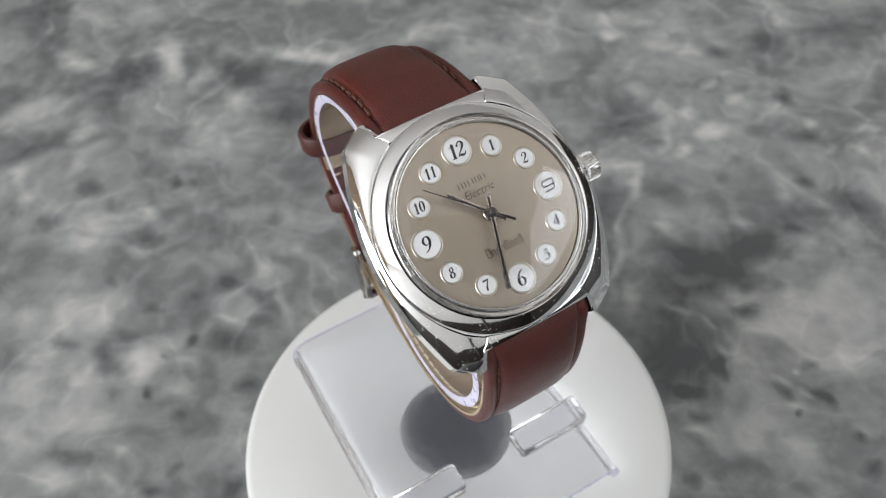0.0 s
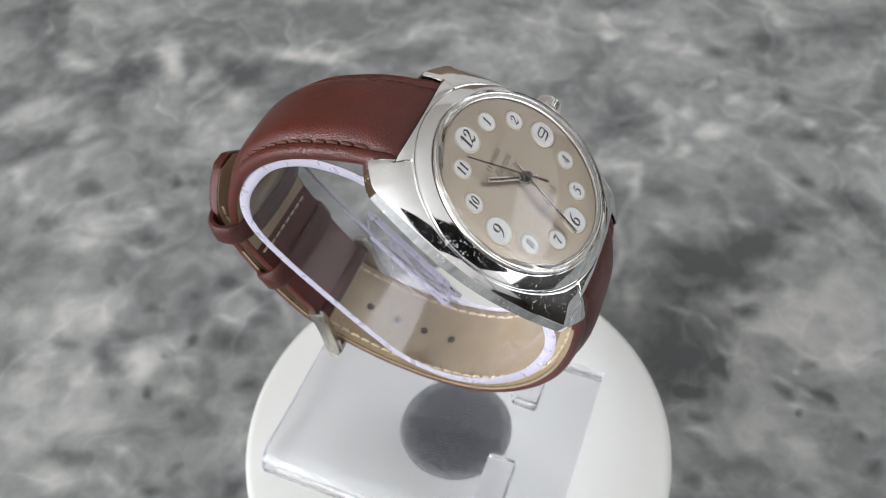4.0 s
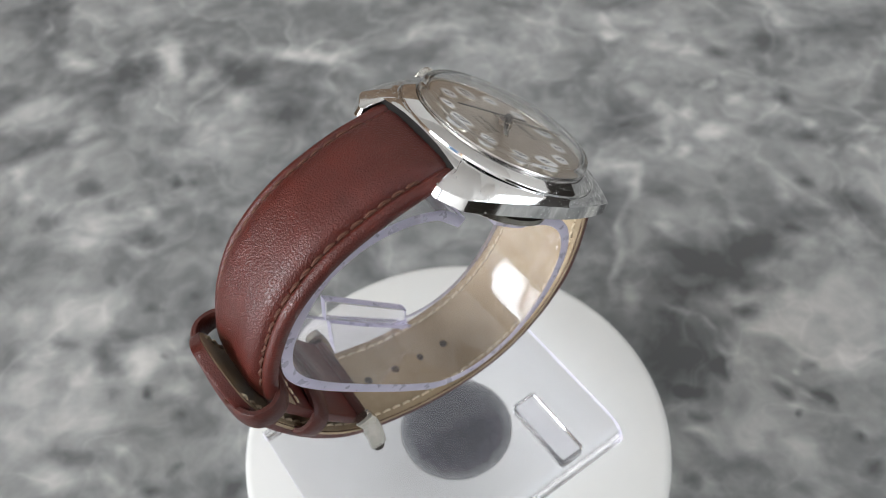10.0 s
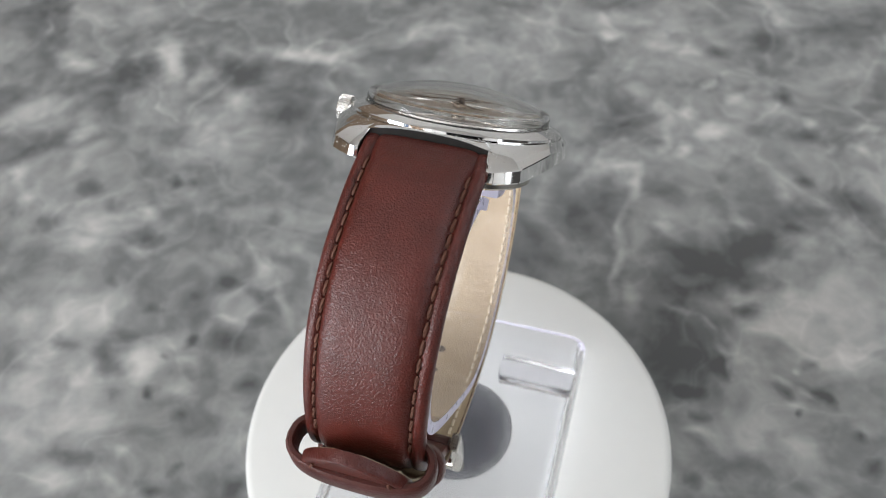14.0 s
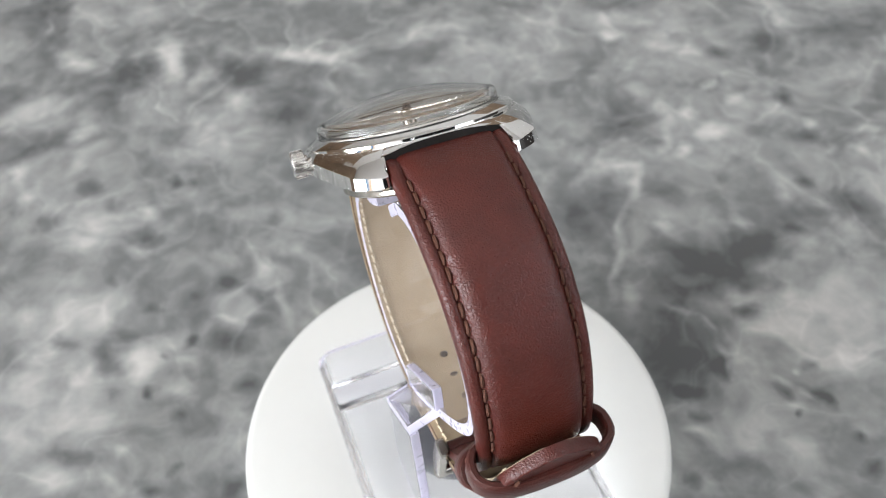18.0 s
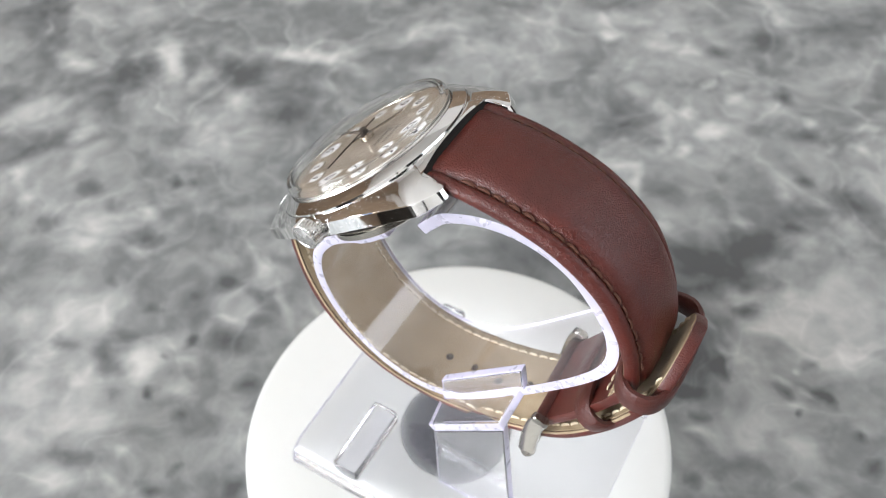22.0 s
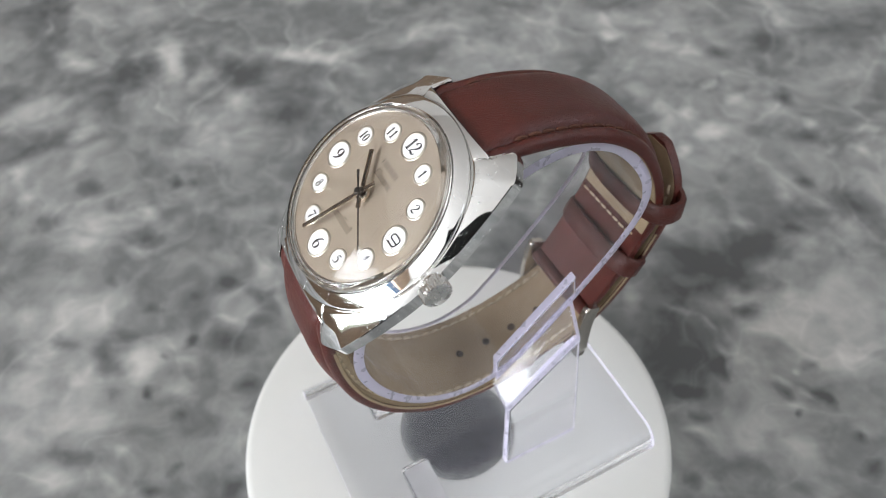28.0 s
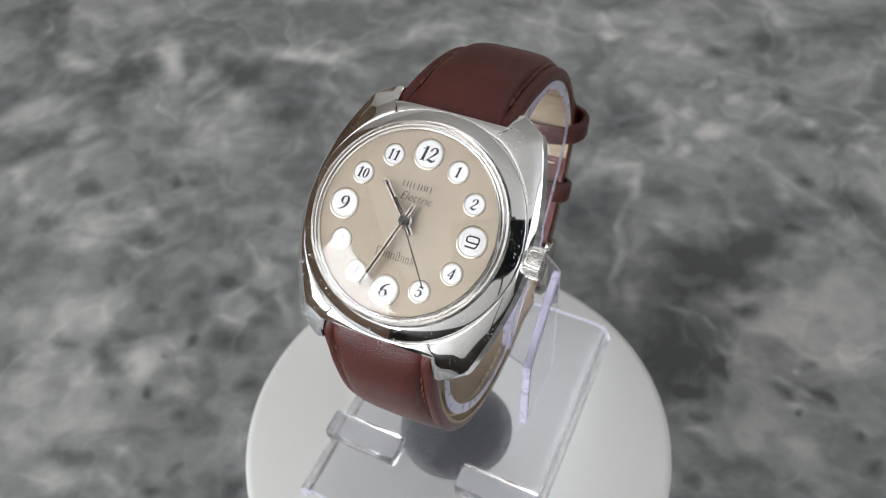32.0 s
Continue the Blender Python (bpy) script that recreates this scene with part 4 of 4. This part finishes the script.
def build_straps(root):
    # upper strap, padded, from the lugs to the buckle
    up, s = smooth_path(UPPER, 0.7)

    def w_up(u):
        return 19.15 - 1.6 * u

    def h_up(u):
        return (2.6 + 0.98 * ease(u, 0.0, 0.12)) * (1 - ease(u, 0.60, 0.74)) + 1.9 * ease(u, 0.60, 0.74)
    # the loop turns clockwise when seen from +x, so the outside is on the left of the way
    pad, flat = np.array(strap_sections(True)), np.array(strap_sections(False))

    def cross_up(u):
        k = max(ease(u, 0.60, 0.72), 0.75 * (1 - ease(u, 0.0, 0.06)))
        return pad * (1 - k) + flat * k
    rings = ribbon(up, w_up, lambda u: 0.0, h_up, cross_up)
    # rounded end over the spring bar
    v, f = loft(rings)
    upper = part("upper_strap", mesh_of("upper_strap", v, f, LEATHER, 50, LEAN), root, "padded brown grained leather strap half")
    for side in (-1, 1):
        v, f = stitch_row(up, side, 0.785, w_up, lambda u: h_up(u) * 0.43 + 0.30, 4.4, s[-1] * 0.64, 2.3, 1.75, 0.29)
        part("stitching", mesh_of("stitching", v, f, THREAD, 60, LEAN), upper, "dark brown thread stitches", kind="stuff")
    lin = ribbon(up, lambda u: w_up(u) - 0.8, lambda u: -0.14, lambda u: 0.03, lambda u: [(-1, 0), (1, 0), (1, 1), (-1, 1)])
    v, f = loft(lin[:int(len(lin) * 0.72)])
    part("lining", mesh_of("lining", v, f, LINING, 40, LEAN), upper, "tan leather lining")

    # a seam across the inside, where the lining ends
    t, nrm = frames_2d(up)
    i = int(len(up) * 0.735)
    seam = []
    for x in np.arange(-7.2, 7.3, 1.9):
        p = up[i] - nrm[i] * 0.16
        q = up[i] - nrm[i] * 0.02
        seam.append(tube([(x - 0.65, q[0], q[1]), (x - 0.35, p[0], p[1]), (x + 0.35, p[0], p[1]), (x + 0.65, q[0], q[1])], 0.22, 6))
    v, f = join(seam)
    part("cross_stitching", mesh_of("cross_stitching", v, f, TAN_THREAD, 60, LEAN), upper, "pale thread seam across the strap", kind="stuff")

    # lower strap, longer, tapered, through the buckle to the tip
    lowp, s2 = smooth_path(LOWER, 0.7)
    lowp = lowp[::-1]

    def w_lo(u):
        v0 = 1 - u
        base = 18.9 - 2.6 * v0
        return base * (1 - 0.82 * ((v0 - 0.925) / 0.075) ** 2.2 if v0 > 0.925 else 1.0)

    def h_lo(u):
        v0 = 1 - u
        return (2.5 + 0.9 * ease(v0, 0.0, 0.08)) * (1 - ease(v0, 0.10, 0.30)) + 1.9 * ease(v0, 0.10, 0.30)

    def cross_lo(u):
        k = max(ease(1 - u, 0.10, 0.28), 0.75 * (1 - ease(1 - u, 0.0, 0.05)))
        return pad * (1 - k) + flat * k
    rings = ribbon(lowp, w_lo, lambda u: 0.0, h_lo, cross_lo)
    v, f = loft(rings)
    lower = part("lower_strap", mesh_of("lower_strap", v, f, LEATHER, 50, LEAN), root, "long brown leather strap half with a tan lining")
    lin = ribbon(lowp, lambda u: w_lo(u) - 0.7, lambda u: -0.14, lambda u: 0.03, lambda u: [(-1, 0), (1, 0), (1, 1), (-1, 1)])
    v, f = loft(lin[1:-9])
    part("lining", mesh_of("lining", v, f, LINING, 40, LEAN), lower, "tan leather lining")
    edge = ribbon(lowp, lambda u: w_lo(u) + 0.08, lambda u: 0.0, lambda u: 0.5, lambda u: [(-1, 0), (1, 0), (1, 1), (-1, 1)])
    v, f = loft(edge[int(len(edge) * 0.14):-11])
    part("lining_edge", mesh_of("lining_edge", v, f, LINING, 40, LEAN), lower, "tan edge of the lining")
    for side in (-1, 1):
        v, f = stitch_row(lowp, side, 0.82, w_lo, lambda u: -0.20, 6.0, s2[-1] - 3.0, 2.3, 1.55, 0.27, -1)
        part("lining_stitching", mesh_of("lining_stitching", v, f, TAN_THREAD, 60, LEAN), lower, "tan thread stitches", kind="stuff")
        v, f = stitch_row(lowp, side, 0.785, w_lo, lambda u: h_lo(u) * (0.43 if u > 0.75 else 0.94) + 0.14, 5.0, s2[-1] - 2.0)
        part("stitching", mesh_of("stitching", v, f, THREAD, 60, LEAN), lower, "dark brown thread stitches", kind="stuff")
    t, nrm = frames_2d(lowp)
    for y_hole in (5.0, -1.5, -7.5, -13.4, -19.0):
        i = int(np.argmin(np.abs(lowp[:, 0] - y_hole) + 100 * (lowp[:, 1] > -45)))
        p, nn, tt = lowp[i], nrm[i], t[i]
        m = Matrix(((1, 0, 0, 0), (0, tt[0], nn[0], p[0]), (0, tt[1], nn[1], p[1]), (0, 0, 0, 1)))
        v, f = lathe([(0, -0.20), (0.8, -0.20), (0.85, -0.1), (0.8, 0.0), (0, 0.0)], 20)
        part("strap_hole", mesh_of("strap_hole", v, f, HOLE, 40, LEAN @ m), lower, "dark punched strap hole")


def loop_band(root, name, at, along, half_w, half_d, band, thick, label, tilt=0.0):
    """A leather keeper: a rounded rectangular loop round the strap. at, along: (y, z)."""
    al = Vector((0, *along)).normalized()
    out = Vector((0, al.z, -al.y))
    if out.y < 0:
        out = -out
    X = Vector((1, 0, 0))
    c = Vector((0, *at))
    rings = []
    n = 40
    for j in range(n):
        a = 2 * math.pi * j / n
        ca, sa = math.cos(a), math.sin(a)
        e = 0.74
        px = half_w * math.copysign(abs(ca) ** e, ca)
        pd = half_d * math.copysign(abs(sa) ** e, sa)
        nx, nd = ca / half_w, sa / half_d
        ln = math.hypot(nx, nd)
        nx, nd = nx / ln, nd / ln
        ring = []
        for w, h in ((-0.5, 0.2), (-0.42, 0.0), (0.42, 0.0), (0.5, 0.2), (0.5, 0.7), (0.38, 1.0), (-0.38, 1.0), (-0.5, 0.7)):
            q = c + X * (px + nx * thick * h) + out * (pd + nd * thick * h) + al * (w * band + tilt * px)
            ring.append(tuple(q))
        rings.append(ring)
    rings.append(rings[0])
    v, f = loft(rings, cap=(False, False))
    return part(name, mesh_of(name, v, f, LEATHER_EDGE, 50, LEAN), root, label)


def flat_round(c):
    """Turns a circle's share into that of a rounded square."""
    return math.copysign(abs(c) ** 0.5, c)


def build_buckle(root):
    buckle = part("buckle", mesh_of("buckle", *join([tube([(-9.4, 6.4, -56.6), (9.4, 6.4, -56.6)], 0.5, 10)]), STEEL, 50, LEAN), root, "polished steel tongue buckle")
    v, f = tube([(-8.5, 6.2, -56.9), (-8.3, 6.2, -56.9), (8.3, 6.2, -56.9), (8.5, 6.2, -56.9)], 1.45, 14)
    part("strap_fold", mesh_of("strap_fold", v, f, LEATHER_EDGE, 50, LEAN), root, "brown leather folded over the buckle bar")
    side_path, _ = smooth_path([(8.2, -54.9), (5.4, -56.9), (1.8, -60.8), (-1.2, -64.8)], 0.6)
    for sx in (-1, 1):
        t, nrm = frames_2d(side_path)
        rings = []
        for i, p in enumerate(side_path):
            ring = []
            k = 1.0 if 0 < i < len(side_path) - 1 else 0.75
            for a in range(12):
                ca, sa = math.cos(a * math.pi / 6), math.sin(a * math.pi / 6)
                ring.append((sx * (9.75 + 0.9 * k * flat_round(ca)), p[0] + nrm[i][0] * 1.7 * k * flat_round(sa), p[1] + nrm[i][1] * 1.7 * k * flat_round(sa)))
            rings.append(ring)
        v, f = loft(rings)
        part("buckle_side", mesh_of("buckle_side", v, f, STEEL, 50, LEAN), buckle)
    v, f = tube([(-10.2, -0.9, -64.6), (-9.2, -1.4, -65.0), (9.2, -1.4, -65.0), (10.2, -0.9, -64.6)], 1.2, 12)
    part("buckle_bar", mesh_of("buckle_bar", v, f, STEEL, 50, LEAN), buckle)
    pr, _ = smooth_path([(0, 6.0, -57.4), (0, 4.6, -60.4), (0, 1.6, -64.2), (0, -1.8, -66.2)], 0.7)
    v, f = tube([tuple(p) for p in pr], 0.7, 8)
    part("prong", mesh_of("prong", v, f, STEEL, 50, LEAN), buckle)


def build_watch():
    root = thing("wristwatch", "chrome wristwatch with champagne dial on a brown leather strap", "wristwatch")
    build_case(root)
    build_dial(root)
    pointers = build_pointers(root)
    build_crystal(root)
    build_crown(root)
    build_straps(root)
    loop_band(root, "keeper", (30.9, -47.4), (-0.62, -0.78), 10.0, 3.7, 4.4, 1.3, "loose brown leather keeper loop")
    loop_band(root, "keeper", (18.8, -54.4), (-0.9, -0.42), 9.2, 3.0, 4.2, 1.3, "brown leather keeper loop near the buckle")
    build_buckle(root)
    return root, pointers


BLACK_GLASS = plain("black_glass", (0.008, 0.008, 0.009), 0.12, 0.0, 0.2, 0.2)
BLACK_METAL = plain("black_metal", (0.015, 0.015, 0.016), 0.4, 0.3, 0.2, 0.2)


def build_phone():
    """The phone that films, in a clamp on a small table stand; it shows as the black patch in the polished case."""
    root = thing("smartphone", "black smartphone held in a thin black table stand", "smartphone")
    m = pose(0, -0.0842, 0.1638, 39.769, 0, 0.298)
    root.matrix_world = m
    k = 1 / MM
    box("phone_body", (0.158 * k, 0.074 * k, 0.008 * k), (0.056 * k, 0, 0.010 * k), BLACK_GLASS, root, 2.5, "black glass and metal body", None, 3)
    box("clamp", (0.03 * k, 0.086 * k, 0.010 * k), (0.056 * k, 0, 0.020 * k), BLACK_METAL, root, 1.5, "black clamp")
    inv = Matrix.Scale(k, 4) @ m.inverted() @ Matrix.Scale(MM, 4)
    top = m @ Vector((0.056, 0, 0.026))
    foot = Vector((0.09, -0.24, TABLE_Z + 0.008))
    arm, _ = smooth_path([tuple(top * k), tuple((top + Vector((0.01, -0.04, 0.03))) * k), tuple((foot + Vector((0, -0.01, 0.16))) * k), tuple(foot * k)], 6)
    v, f = tube([tuple(p) for p in arm], 4.0, 12)
    part("arm", mesh_of("arm", v, f, BLACK_METAL, 50, inv), root, "bent black metal arm")
    v, f = lathe([(0, 0), (36, 0), (38, 2), (38, 7), (35, 9), (0, 9.5)], 48)
    part("stand_foot", mesh_of("stand_foot", v, f, BLACK_METAL, 40, inv @ Matrix.Translation((foot.x * k, foot.y * k, TABLE_Z * k + 0.1))), root, "round black stand foot")


BLACK_WOOD = plain("dark_wood", (0.022, 0.018, 0.015), 0.5, 0.0, 0.3, 0.02)
build_room()
build_panelling()
build_table()
build_phone()
turntable, platter = build_turntable()
stand = build_stand()
watch, (hour_hand, minute_hand, second_hand) = build_watch()


def motions():
    """The platter turns at an even pace, and stand and watch ride on it; the pointers sweep on the dial."""
    in_metres = Matrix.Translation(WATCH_IN_STAND.translation * MM) @ WATCH_IN_STAND.to_3x3().normalized().to_4x4()
    times = [k * 0.5 for k in range(int(SECONDS * 2) + 1)]
    walk(platter, [(t, pose(0, 0, 0, 0, 0, SPIN * t)) for t in times])
    walk(stand, [(t, pose(0, 0, 0, 0, 0, SPIN * t + PSI)) for t in times])
    walk(watch, [(t, pose(0, 0, 0, 0, 0, SPIN * t + PSI) @ in_metres) for t in times])
    walk(second_hand, [(t, pose(0, 0, 0, 0, 0, -6.0 * (52.0 + t))) for t in times])
    walk(minute_hand, [(t, pose(0, 0, 0, 0, 0, -0.1 * (32.5 * 60 + t))) for t in (0.0, SECONDS)])
    walk(hour_hand, [(t, pose(0, 0, 0, 0, 0, -(10 * 30 + 16.2) - t / 120)) for t in (0.0, SECONDS)])


motions()
